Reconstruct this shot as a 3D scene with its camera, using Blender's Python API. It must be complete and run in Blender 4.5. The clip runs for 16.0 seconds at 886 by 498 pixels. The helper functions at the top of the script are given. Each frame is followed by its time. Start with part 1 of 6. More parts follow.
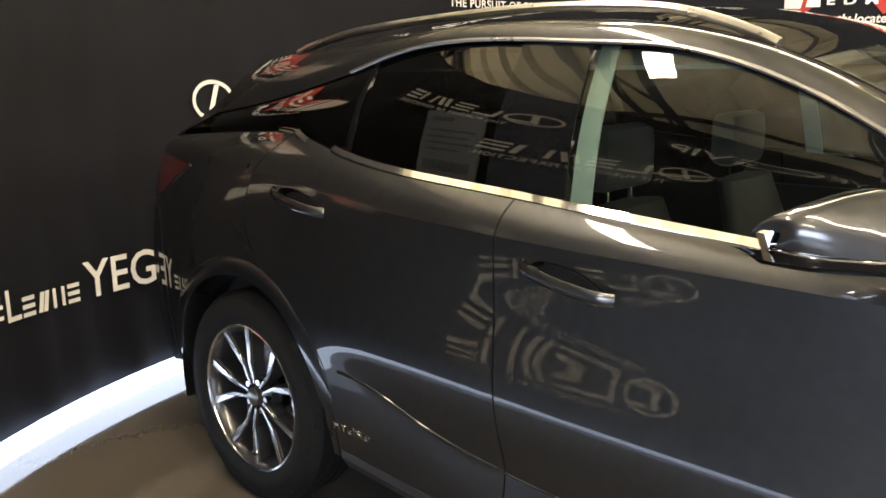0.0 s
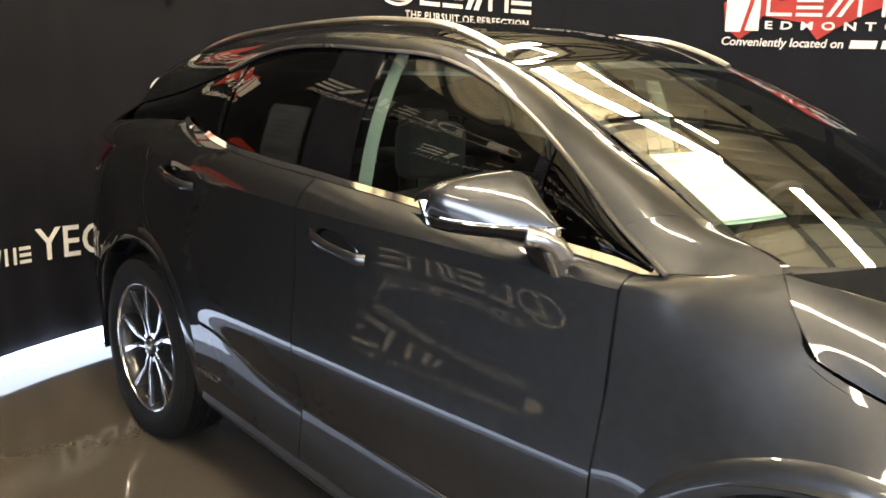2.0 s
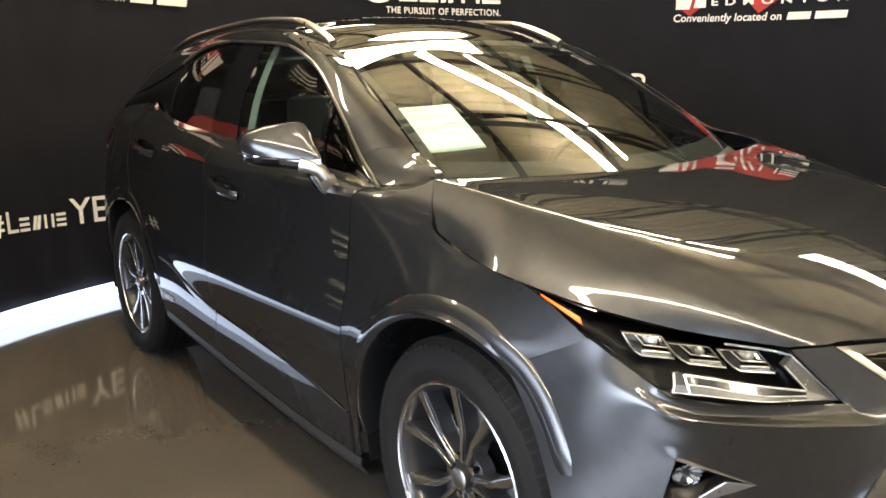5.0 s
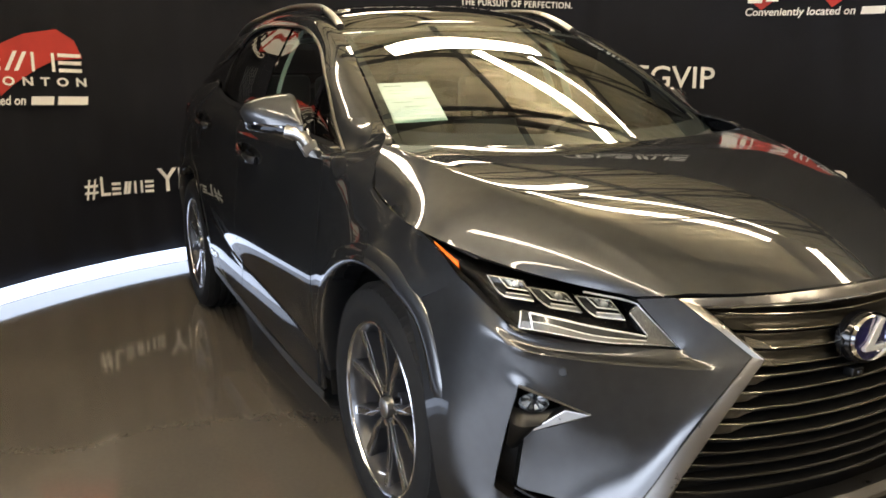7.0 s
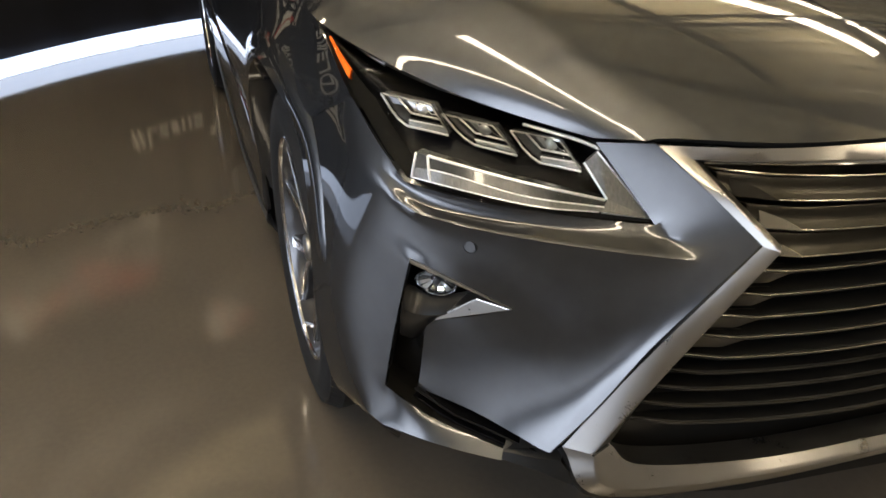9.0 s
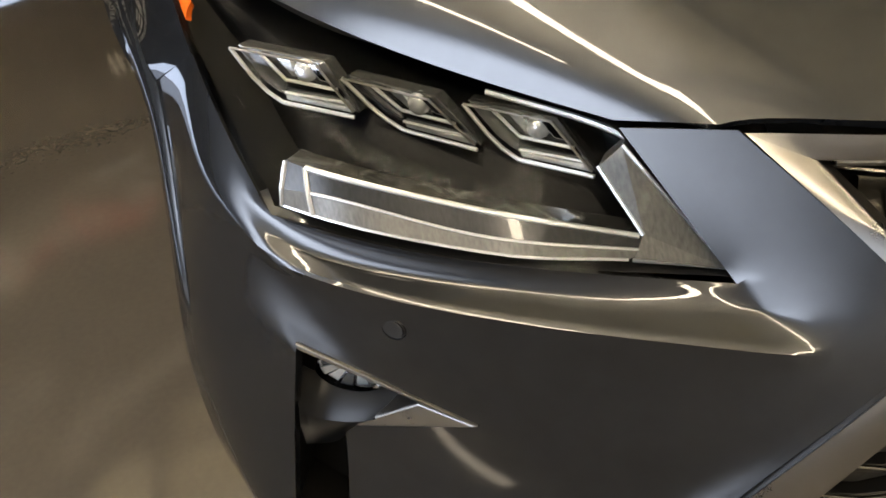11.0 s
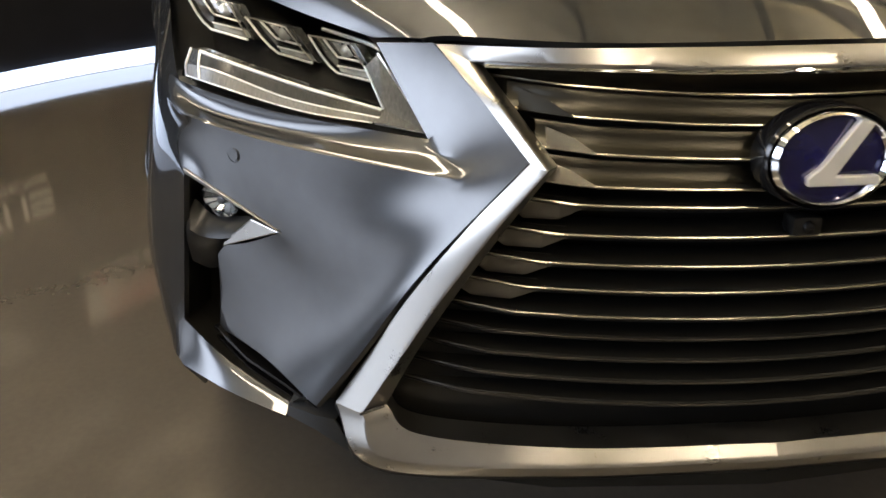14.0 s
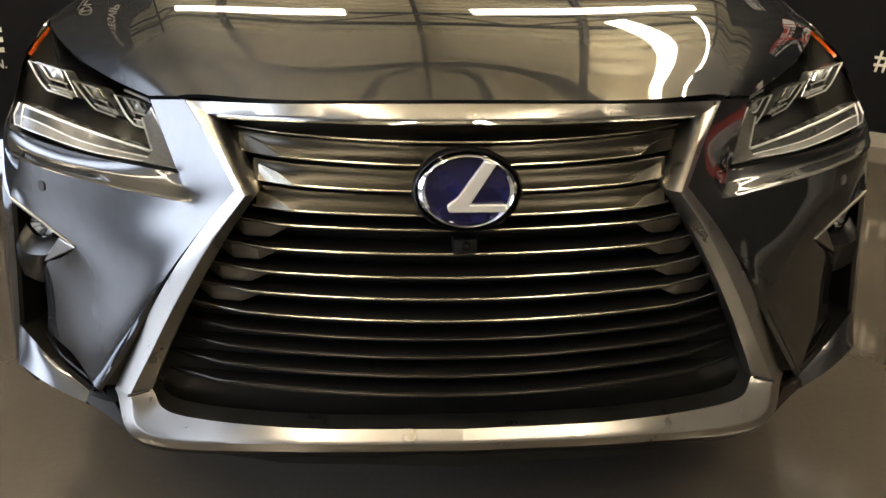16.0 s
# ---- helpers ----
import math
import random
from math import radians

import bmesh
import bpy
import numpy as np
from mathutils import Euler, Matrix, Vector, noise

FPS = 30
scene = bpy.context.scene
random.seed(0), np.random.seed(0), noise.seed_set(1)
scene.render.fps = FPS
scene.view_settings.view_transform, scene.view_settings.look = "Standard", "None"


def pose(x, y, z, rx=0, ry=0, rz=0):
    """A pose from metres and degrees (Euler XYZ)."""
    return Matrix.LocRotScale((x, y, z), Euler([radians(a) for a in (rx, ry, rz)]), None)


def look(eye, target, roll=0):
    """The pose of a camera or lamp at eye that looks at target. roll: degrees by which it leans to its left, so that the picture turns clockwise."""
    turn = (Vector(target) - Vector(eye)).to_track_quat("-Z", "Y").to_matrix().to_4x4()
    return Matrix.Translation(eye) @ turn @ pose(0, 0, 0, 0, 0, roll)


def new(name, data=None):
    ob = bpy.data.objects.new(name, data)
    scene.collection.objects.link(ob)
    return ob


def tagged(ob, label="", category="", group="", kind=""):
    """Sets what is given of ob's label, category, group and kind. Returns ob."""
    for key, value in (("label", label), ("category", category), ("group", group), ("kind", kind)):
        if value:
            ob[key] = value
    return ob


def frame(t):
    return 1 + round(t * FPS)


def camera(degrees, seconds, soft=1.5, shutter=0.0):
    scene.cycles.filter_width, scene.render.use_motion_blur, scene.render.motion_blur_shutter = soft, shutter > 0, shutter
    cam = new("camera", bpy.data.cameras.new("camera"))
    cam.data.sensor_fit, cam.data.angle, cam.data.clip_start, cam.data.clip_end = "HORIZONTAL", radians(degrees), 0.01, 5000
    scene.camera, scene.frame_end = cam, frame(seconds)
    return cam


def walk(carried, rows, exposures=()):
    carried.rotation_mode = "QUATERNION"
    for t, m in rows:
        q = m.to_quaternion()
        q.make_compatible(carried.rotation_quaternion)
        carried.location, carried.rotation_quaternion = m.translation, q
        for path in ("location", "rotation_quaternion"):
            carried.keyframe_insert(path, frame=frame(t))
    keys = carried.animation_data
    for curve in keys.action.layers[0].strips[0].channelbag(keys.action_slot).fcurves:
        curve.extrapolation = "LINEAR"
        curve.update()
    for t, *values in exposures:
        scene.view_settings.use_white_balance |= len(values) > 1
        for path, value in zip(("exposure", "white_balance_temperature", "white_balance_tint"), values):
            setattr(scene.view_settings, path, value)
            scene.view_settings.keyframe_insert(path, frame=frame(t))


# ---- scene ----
cam = camera(55.08, 16.0, soft=1.6, shutter=0.3)


def pose_at(x, y, z, yaw, pitch, roll):
    """Camera pose: yaw to the left of +y, pitch up, roll about the line of sight."""
    return pose(x, y, z, 0, 0, yaw) @ pose(0, 0, 0, 90 + pitch) @ pose(0, 0, 0, 0, 0, roll)


PATH = [
    (0.0, -0.348, -2.450, 1.506, 43.60, -12.14, -0.95),
    (0.5, -0.168, -2.429, 1.500, 44.36, -11.90, -1.55),
    (1.0, 0.055, -2.424, 1.504, 45.42, -11.80, -0.61),
    (1.5, 0.246, -2.352, 1.501, 46.11, -11.91, -0.62),
    (2.0, 0.461, -2.257, 1.487, 47.12, -11.48, 1.34),
    (2.5, 0.670, -2.246, 1.477, 47.77, -11.63, -0.30),
    (3.0, 0.907, -2.240, 1.482, 49.29, -11.80, -0.41),
    (3.5, 1.078, -2.178, 1.473, 50.56, -11.64, -0.85),
    (4.0, 1.257, -2.110, 1.458, 52.76, -11.68, -0.30),
    (4.5, 1.446, -2.116, 1.450, 53.08, -11.99, -0.28),
    (4.7, 1.544, -2.129, 1.451, 53.37, -12.10, -0.61),
    (6.8, 2.171, -1.813, 1.379, 62.35, -11.57, -1.20),
    (7.0, 2.234, -1.791, 1.383, 63.33, -12.14, -0.25),
    (7.5, 2.296, -1.620, 1.376, 67.95, -13.97, -2.13),
    (8.0, 2.243, -1.392, 1.354, 70.45, -17.94, -0.32),
    (8.5, 2.041, -1.238, 1.321, 72.11, -23.14, -0.92),
    (9.0, 1.804, -1.123, 1.297, 71.83, -27.36, -0.40),
    (9.5, 1.481, -0.894, 1.286, 76.08, -35.35, -2.84),
    (9.7, 1.382, -0.793, 1.211, 81.82, -32.34, -6.61),
    (11.8, 1.256, -0.820, 1.105, 71.13, -33.67, -2.76),
    (12.0, 1.363, -0.820, 1.030, 74.00, -26.57, -2.08),
    (12.5, 1.520, -0.807, 0.992, 76.75, -23.50, -1.62),
    (13.0, 1.601, -0.752, 1.002, 77.09, -25.70, -0.70),
    (13.5, 1.719, -0.635, 1.025, 81.06, -25.05, -0.33),
    (14.0, 1.851, -0.549, 1.048, 84.10, -23.83, -0.17),
    (14.5, 2.029, -0.433, 1.060, 87.18, -21.64, -0.77),
    (15.0, 2.095, -0.320, 1.066, 86.47, -20.57, -0.18),
    (15.5, 2.132, -0.189, 1.053, 85.81, -19.61, 0.17),
    (16.0, 2.187, -0.118, 1.057, 86.20, -18.16, 0.52),
]
walk(cam, [(t, pose_at(*p)) for t, *p in PATH], [(0.0, 0.68), (4.0, 0.6), (7.0, 0.05), (9.0, -0.25), (12.0, -0.2), (14.5, -0.12), (16.0, 0.05)])
from mathutils.bvhtree import BVHTree


# ---- world and light ----
world = bpy.data.worlds.new("world")
scene.world = world
world.use_nodes = True
world.node_tree.nodes["Background"].inputs[0].default_value = (0.5, 0.55, 0.6, 1)
world.node_tree.nodes["Background"].inputs[1].default_value = 0.02


# ---- materials ----
def mat(name, colour, rough=0.5, metal=0.0, coat=0.0, spec=0.5, vary=0.0, scale=8.0, bump=0.0, fine=0.0, rough_vary=0.0, emit=0.0, stretch=(1, 1, 1)):
    """A principled material with blotches at one scale, grain at a finer one, and fine relief."""
    m = bpy.data.materials.new(name)
    m.use_nodes = True
    nt = m.node_tree
    p = nt.nodes["Principled BSDF"]
    p.inputs["Base Color"].default_value = (*colour, 1)
    p.inputs["Roughness"].default_value = rough
    p.inputs["Metallic"].default_value = metal
    p.inputs["Coat Weight"].default_value = coat
    p.inputs["Coat Roughness"].default_value = 0.02
    p.inputs["Specular IOR Level"].default_value = spec
    if emit:
        p.inputs["Emission Color"].default_value = (*colour, 1)
        p.inputs["Emission Strength"].default_value = emit
    if vary or bump or rough_vary:
        co = nt.nodes.new("ShaderNodeTexCoord")
        mp = nt.nodes.new("ShaderNodeMapping")
        mp.inputs["Scale"].default_value = stretch
        nt.links.new(co.outputs["Object"], mp.inputs["Vector"])
        big = nt.nodes.new("ShaderNodeTexNoise")
        big.inputs["Scale"].default_value = scale
        big.inputs["Detail"].default_value = 5
        nt.links.new(mp.outputs[0], big.inputs["Vector"])
        small = nt.nodes.new("ShaderNodeTexNoise")
        small.inputs["Scale"].default_value = fine or scale * 25
        small.inputs["Detail"].default_value = 2
        nt.links.new(mp.outputs[0], small.inputs["Vector"])
        add = nt.nodes.new("ShaderNodeMath")
        add.operation = "MULTIPLY_ADD"
        add.inputs[1].default_value = 0.35
        nt.links.new(small.outputs[0], add.inputs[0])
        nt.links.new(big.outputs[0], add.inputs[2])
        if vary:
            ramp = nt.nodes.new("ShaderNodeValToRGB")
            lo, hi = [[max(0.0, c * k) for c in colour] for k in (1 - vary, 1 + vary)]
            ramp.color_ramp.elements[0].position, ramp.color_ramp.elements[1].position = 0.4, 0.95
            ramp.color_ramp.elements[0].color, ramp.color_ramp.elements[1].color = (*lo, 1), (*hi, 1)
            nt.links.new(add.outputs[0], ramp.inputs[0])
            nt.links.new(ramp.outputs[0], p.inputs["Base Color"])
        if rough_vary:
            mr = nt.nodes.new("ShaderNodeMapRange")
            mr.inputs[1].default_value, mr.inputs[2].default_value = 0.4, 0.95
            mr.inputs[3].default_value, mr.inputs[4].default_value = max(0, rough - rough_vary), rough + rough_vary
            nt.links.new(add.outputs[0], mr.inputs[0])
            nt.links.new(mr.outputs[0], p.inputs["Roughness"])
        if bump:
            b = nt.nodes.new("ShaderNodeBump")
            b.inputs["Strength"].default_value = bump
            b.inputs["Distance"].default_value = 0.002
            nt.links.new(add.outputs[0], b.inputs["Height"])
            nt.links.new(b.outputs[0], p.inputs["Normal"])
    return m


def pane_mat(name, tint, gloss=1.0, ior=1.55):
    """Thin glass: clear with a tint, mirror gloss by Fresnel."""
    m = bpy.data.materials.new(name)
    m.use_nodes = True
    nt = m.node_tree
    out = nt.nodes["Material Output"]
    nt.nodes.remove(nt.nodes["Principled BSDF"])
    mix, tr, gl, fr = [nt.nodes.new("ShaderNode" + k) for k in ("MixShader", "BsdfTransparent", "BsdfGlossy", "Fresnel")]
    tr.inputs[0].default_value = (*tint, 1)
    gl.inputs["Roughness"].default_value = 0.0
    gl.inputs["Color"].default_value = (gloss, gloss, gloss, 1)
    fr.inputs[0].default_value = ior
    nt.links.new(fr.outputs[0], mix.inputs[0])
    nt.links.new(tr.outputs[0], mix.inputs[1])
    nt.links.new(gl.outputs[0], mix.inputs[2])
    nt.links.new(mix.outputs[0], out.inputs[0])
    return m


def lamp_mat(name, colour, strength):
    m = bpy.data.materials.new(name)
    m.use_nodes = True
    nt = m.node_tree
    nt.nodes.remove(nt.nodes["Principled BSDF"])
    e = nt.nodes.new("ShaderNodeEmission")
    e.inputs[0].default_value, e.inputs[1].default_value = (*colour, 1), strength
    nt.links.new(e.outputs[0], nt.nodes["Material Output"].inputs[0])
    return m


PAINT = mat("metallic_grey_paint", (0.049, 0.0505, 0.053), 0.37, 0.88, coat=1.0, vary=0.1, scale=30, fine=2500, bump=0.015)
PAINT.node_tree.nodes["Principled BSDF"].inputs["Specular Tint"].default_value = (0.10, 0.10, 0.10, 1)
BLACK_GLOSS = mat("gloss_black", (0.004, 0.004, 0.0045), 0.02, vary=0.2, scale=20)
BLACK = mat("black_plastic", (0.012, 0.012, 0.012), 0.5, vary=0.3, scale=30, bump=0.2, fine=900)
RUBBER = mat("tyre_rubber", (0.0065, 0.0065, 0.0065), 0.75, spec=0.2, vary=0.3, scale=12, bump=0.3, fine=500)
CHROME = mat("chrome", (0.82, 0.82, 0.83), 0.05, 1.0, rough_vary=0.015, scale=25)
SATIN = mat("satin_chrome", (0.36, 0.35, 0.33), 0.30, 1.0, vary=0.05, scale=20, rough_vary=0.04)
BRONZE = mat("smoked_chrome_slat", (0.044, 0.041, 0.034), 0.32, 1.0, vary=0.05, scale=20, rough_vary=0.012)
SCOOP = mat("satin_black_scoop", (0.005, 0.005, 0.005), 0.3, spec=0.3, vary=0.2, scale=30)
DIM_EDGE = mat("dim_slat_edge", (0.085, 0.08, 0.07), 0.3, 1.0, vary=0.15, scale=30)
BLADE = mat("smoked_slat_end", (0.11, 0.105, 0.095), 0.32, 0.9, vary=0.1, scale=25)
ALLOY = mat("machined_alloy", (0.55, 0.55, 0.56), 0.2, 1.0, vary=0.02, scale=30, rough_vary=0.02)
BEZEL = mat("headlight_bezel", (0.004, 0.004, 0.0045), 0.3, spec=0.06)
DARK_SLAT = mat("black_grille_plastic", (0.008, 0.0078, 0.0072), 0.35, spec=0.18, vary=0.2, scale=30)
SLAT_EDGE = mat("bright_slat_edge", (0.40, 0.38, 0.32), 0.25, 1.0, vary=0.15, scale=30)
ALLOY_DARK = mat("dark_painted_alloy", (0.035, 0.035, 0.037), 0.3, 0.4, coat=0.5, vary=0.15, scale=25)
CLEAR = pane_mat("clear_lamp_cover", (0.97, 0.98, 0.98), gloss=0.1, ior=1.33)
GLASS = pane_mat("tinted_glass", (0.42, 0.50, 0.45), ior=1.7)
PRIVACY = pane_mat("privacy_glass", (0.018, 0.018, 0.02))
LENS = mat("lamp_lens", (0.75, 0.78, 0.8), 0.04, 0.55, coat=1.0, vary=0.3, scale=60)
BRIGHT_LINE = mat("bright_lamp_edge", (0.85, 0.86, 0.86), 0.32, 0.7, vary=0.05, scale=40)
SMOKE = mat("smoked_lamp_facet", (0.18, 0.185, 0.19), 0.12, 0.6, coat=1.0, vary=0.3, scale=60)
DRL_LOW = mat("ribbed_light_guide", (0.115, 0.113, 0.105), 0.38, 0.1, coat=0.1, vary=0.4, scale=140, stretch=(1, 3, 1))
DRL = mat("translucent_light_guide", (0.035, 0.0355, 0.0355), 0.18, 0.1, coat=0.5, vary=0.3, scale=120, stretch=(1, 3, 1))
AMBER = mat("amber_reflector", (0.85, 0.16, 0.02), 0.2, 0.1, coat=1.0, vary=0.25, scale=150)
RED_LAMP = mat("red_tail_lamp", (0.06, 0.003, 0.003), 0.1, coat=1.0, vary=0.3, scale=60)
BLUE = mat("blue_emblem", (0.006, 0.006, 0.055), 0.08, 0.3, coat=0.4, vary=0.5, scale=30)
LEATHER = mat("grey_leather", (0.05, 0.047, 0.043), 0.5, vary=0.15, scale=20, bump=0.3, fine=300)
TRIM_GREEN = mat("pale_pillar_trim", (0.34, 0.42, 0.37), 0.7, vary=0.05, scale=30)
PAPER = mat("white_paper", (0.86, 0.88, 0.84), 0.6, vary=0.03, scale=10)
PAPER_EDGE = mat("green_paper", (0.55, 0.72, 0.60), 0.6, vary=0.05, scale=10)
INK = mat("grey_ink", (0.48, 0.52, 0.49), 0.7, vary=0.2, scale=80)
FABRIC = mat("black_backdrop_fabric", (0.0046, 0.0050, 0.0080), 0.7, vary=0.25, scale=3, bump=0.25, fine=400, spec=0.2)
PRINT_WHITE = mat("white_print", (0.80, 0.78, 0.72), 0.7, vary=0.06, scale=6)
PRINT_RED = mat("red_print", (0.42, 0.028, 0.018), 0.7, vary=0.15, scale=5)
FLOOR = mat("glossy_floor_coating", (0.078, 0.068, 0.055), 0.078, spec=0.8, vary=0.16, scale=1.4, fine=60)
ROOF_SHEET = mat("cream_roof_sheet", (0.78, 0.72, 0.52), 0.6, vary=0.18, scale=0.9, fine=20)
STEEL = mat("dark_steel", (0.05, 0.045, 0.04), 0.6, 0.3, vary=0.3, scale=6)
PLASTER = mat("grey_wall", (0.35, 0.33, 0.30), 0.8, vary=0.12, scale=1.2)
TUBE = lamp_mat("ceiling_tube_light", (1.0, 0.84, 0.62), 44.0)
LED = lamp_mat("cold_white_light_strip", (0.66, 0.77, 1.0), 3.4)
DAYLIGHT = lamp_mat("daylight_outside", (0.76, 0.84, 1.0), 9.0)
# the daylight fades towards the sides of the doorway
nt = DAYLIGHT.node_tree
co, sep = nt.nodes.new("ShaderNodeTexCoord"), nt.nodes.new("ShaderNodeSeparateXYZ")
nt.links.new(co.outputs["Generated"], sep.inputs[0])
fades = []
for axis, width in ((0, 0.35), (2, 0.4)):
    off_mid, fade = nt.nodes.new("ShaderNodeMath"), nt.nodes.new("ShaderNodeMapRange")
    off_mid.operation = "PINGPONG"
    off_mid.inputs[1].default_value = 0.5
    fade.interpolation_type = "SMOOTHSTEP"
    fade.inputs[1].default_value, fade.inputs[2].default_value = 0.0, width
    fade.inputs[3].default_value, fade.inputs[4].default_value = 0.0, 1.0
    nt.links.new(sep.outputs[axis], off_mid.inputs[0])
    nt.links.new(off_mid.outputs[0], fade.inputs[0])
    fades.append(fade)
mul, power = nt.nodes.new("ShaderNodeMath"), nt.nodes.new("ShaderNodeMath")
mul.operation = power.operation = "MULTIPLY"
power.inputs[1].default_value = 13.5
nt.links.new(fades[0].outputs[0], mul.inputs[0])
nt.links.new(fades[1].outputs[0], mul.inputs[1])
nt.links.new(mul.outputs[0], power.inputs[0])
nt.links.new(power.outputs[0], nt.nodes["Emission"].inputs[1])


# ---- building helpers ----
CRISP = []


def finish():
    """Fix the modifiers' result as plain meshes and mark their sharp edges."""
    dg = bpy.context.evaluated_depsgraph_get()
    made = [(ob, bpy.data.meshes.new_from_object(ob.evaluated_get(dg)) if ob.modifiers else ob.data, a) for ob, a in CRISP]
    for ob, me, a in made:
        ob.modifiers.clear()
        ob.data = me
        me.set_sharp_from_angle(angle=radians(a))


def mesh_of(bm, name, smooth=True):
    me = bpy.data.meshes.new(name)
    for f in bm.faces:
        f.smooth = smooth
    bm.to_mesh(me)
    bm.free()
    return me


def part(name, bm, material, parent=None, label="", smooth=True, bevel=0.0):
    ob = new(name, bm if isinstance(bm, bpy.types.Mesh) else mesh_of(bm, name, smooth))
    for m in material if isinstance(material, (list, tuple)) else (material,):
        ob.data.materials.append(m)
    ob.parent = parent
    if label:
        tagged(ob, label)
    if smooth:
        CRISP.append((ob, 38))
    if bevel:
        b = ob.modifiers.new("bevel", "BEVEL")
        b.width, b.segments, b.limit_method = bevel, 2, "ANGLE"
    return ob


def outward(bm, centre):
    """Turn an open sheet's faces away from a centre."""
    bmesh.ops.recalc_face_normals(bm, faces=bm.faces)
    c = Vector(centre)
    if sum(f.normal.dot(f.calc_center_median() - c) * f.calc_area() for f in bm.faces) < 0:
        bmesh.ops.reverse_faces(bm, faces=bm.faces)


def smooth_at(keys, x):
    """Smooth curve through keys (x, *values), in order of x either way."""
    k = np.array(sorted(keys), float)
    xs, vs = k[:, 0], k[:, 1:]
    i = int(np.clip(np.searchsorted(xs, x) - 1, 0, len(xs) - 2))
    h = xs[i + 1] - xs[i]
    t = float(np.clip((x - xs[i]) / h, 0, 1))
    d = np.diff(vs, axis=0) / np.diff(xs)[:, None]

    def tangent(j):
        if j == 0:
            return d[0]
        if j == len(xs) - 1:
            return d[-1]
        a, b = xs[j] - xs[j - 1], xs[j + 1] - xs[j]
        return (d[j - 1] * b + d[j] * a) / (a + b)

    m0, m1 = tangent(i) * h, tangent(i + 1) * h
    return (2 * t**3 - 3 * t**2 + 1) * vs[i] + (t**3 - 2 * t**2 + t) * m0 + (-2 * t**3 + 3 * t**2) * vs[i + 1] + (t**3 - t**2) * m1


def sheet(name, rows, material, parent, label="", thick=0.006, centre=(-1.4, 0, 0.7), smooth=True, closed=False, crisp=38):
    """A grid of points as one mesh with some thickness inward."""
    bm = bmesh.new()
    vs = [[bm.verts.new(p) for p in row] for row in rows]
    for a, b in zip(vs, vs[1:]):
        n = len(a)
        for j in range(n if closed else n - 1):
            q = [a[j], a[(j + 1) % n], b[(j + 1) % n], b[j]]
            if len({tuple(round(c, 5) for c in v.co) for v in q}) > 2:
                bm.faces.new(q)
    bmesh.ops.remove_doubles(bm, verts=bm.verts, dist=1e-5)
    outward(bm, centre)
    ob = part(name, bm, material, parent, label, False)
    ob.data.shade_smooth() if smooth else None
    if thick:
        s = ob.modifiers.new("thickness", "SOLIDIFY")
        s.thickness, s.offset = thick, -1
    if smooth:
        CRISP.append((ob, crisp))
    return ob


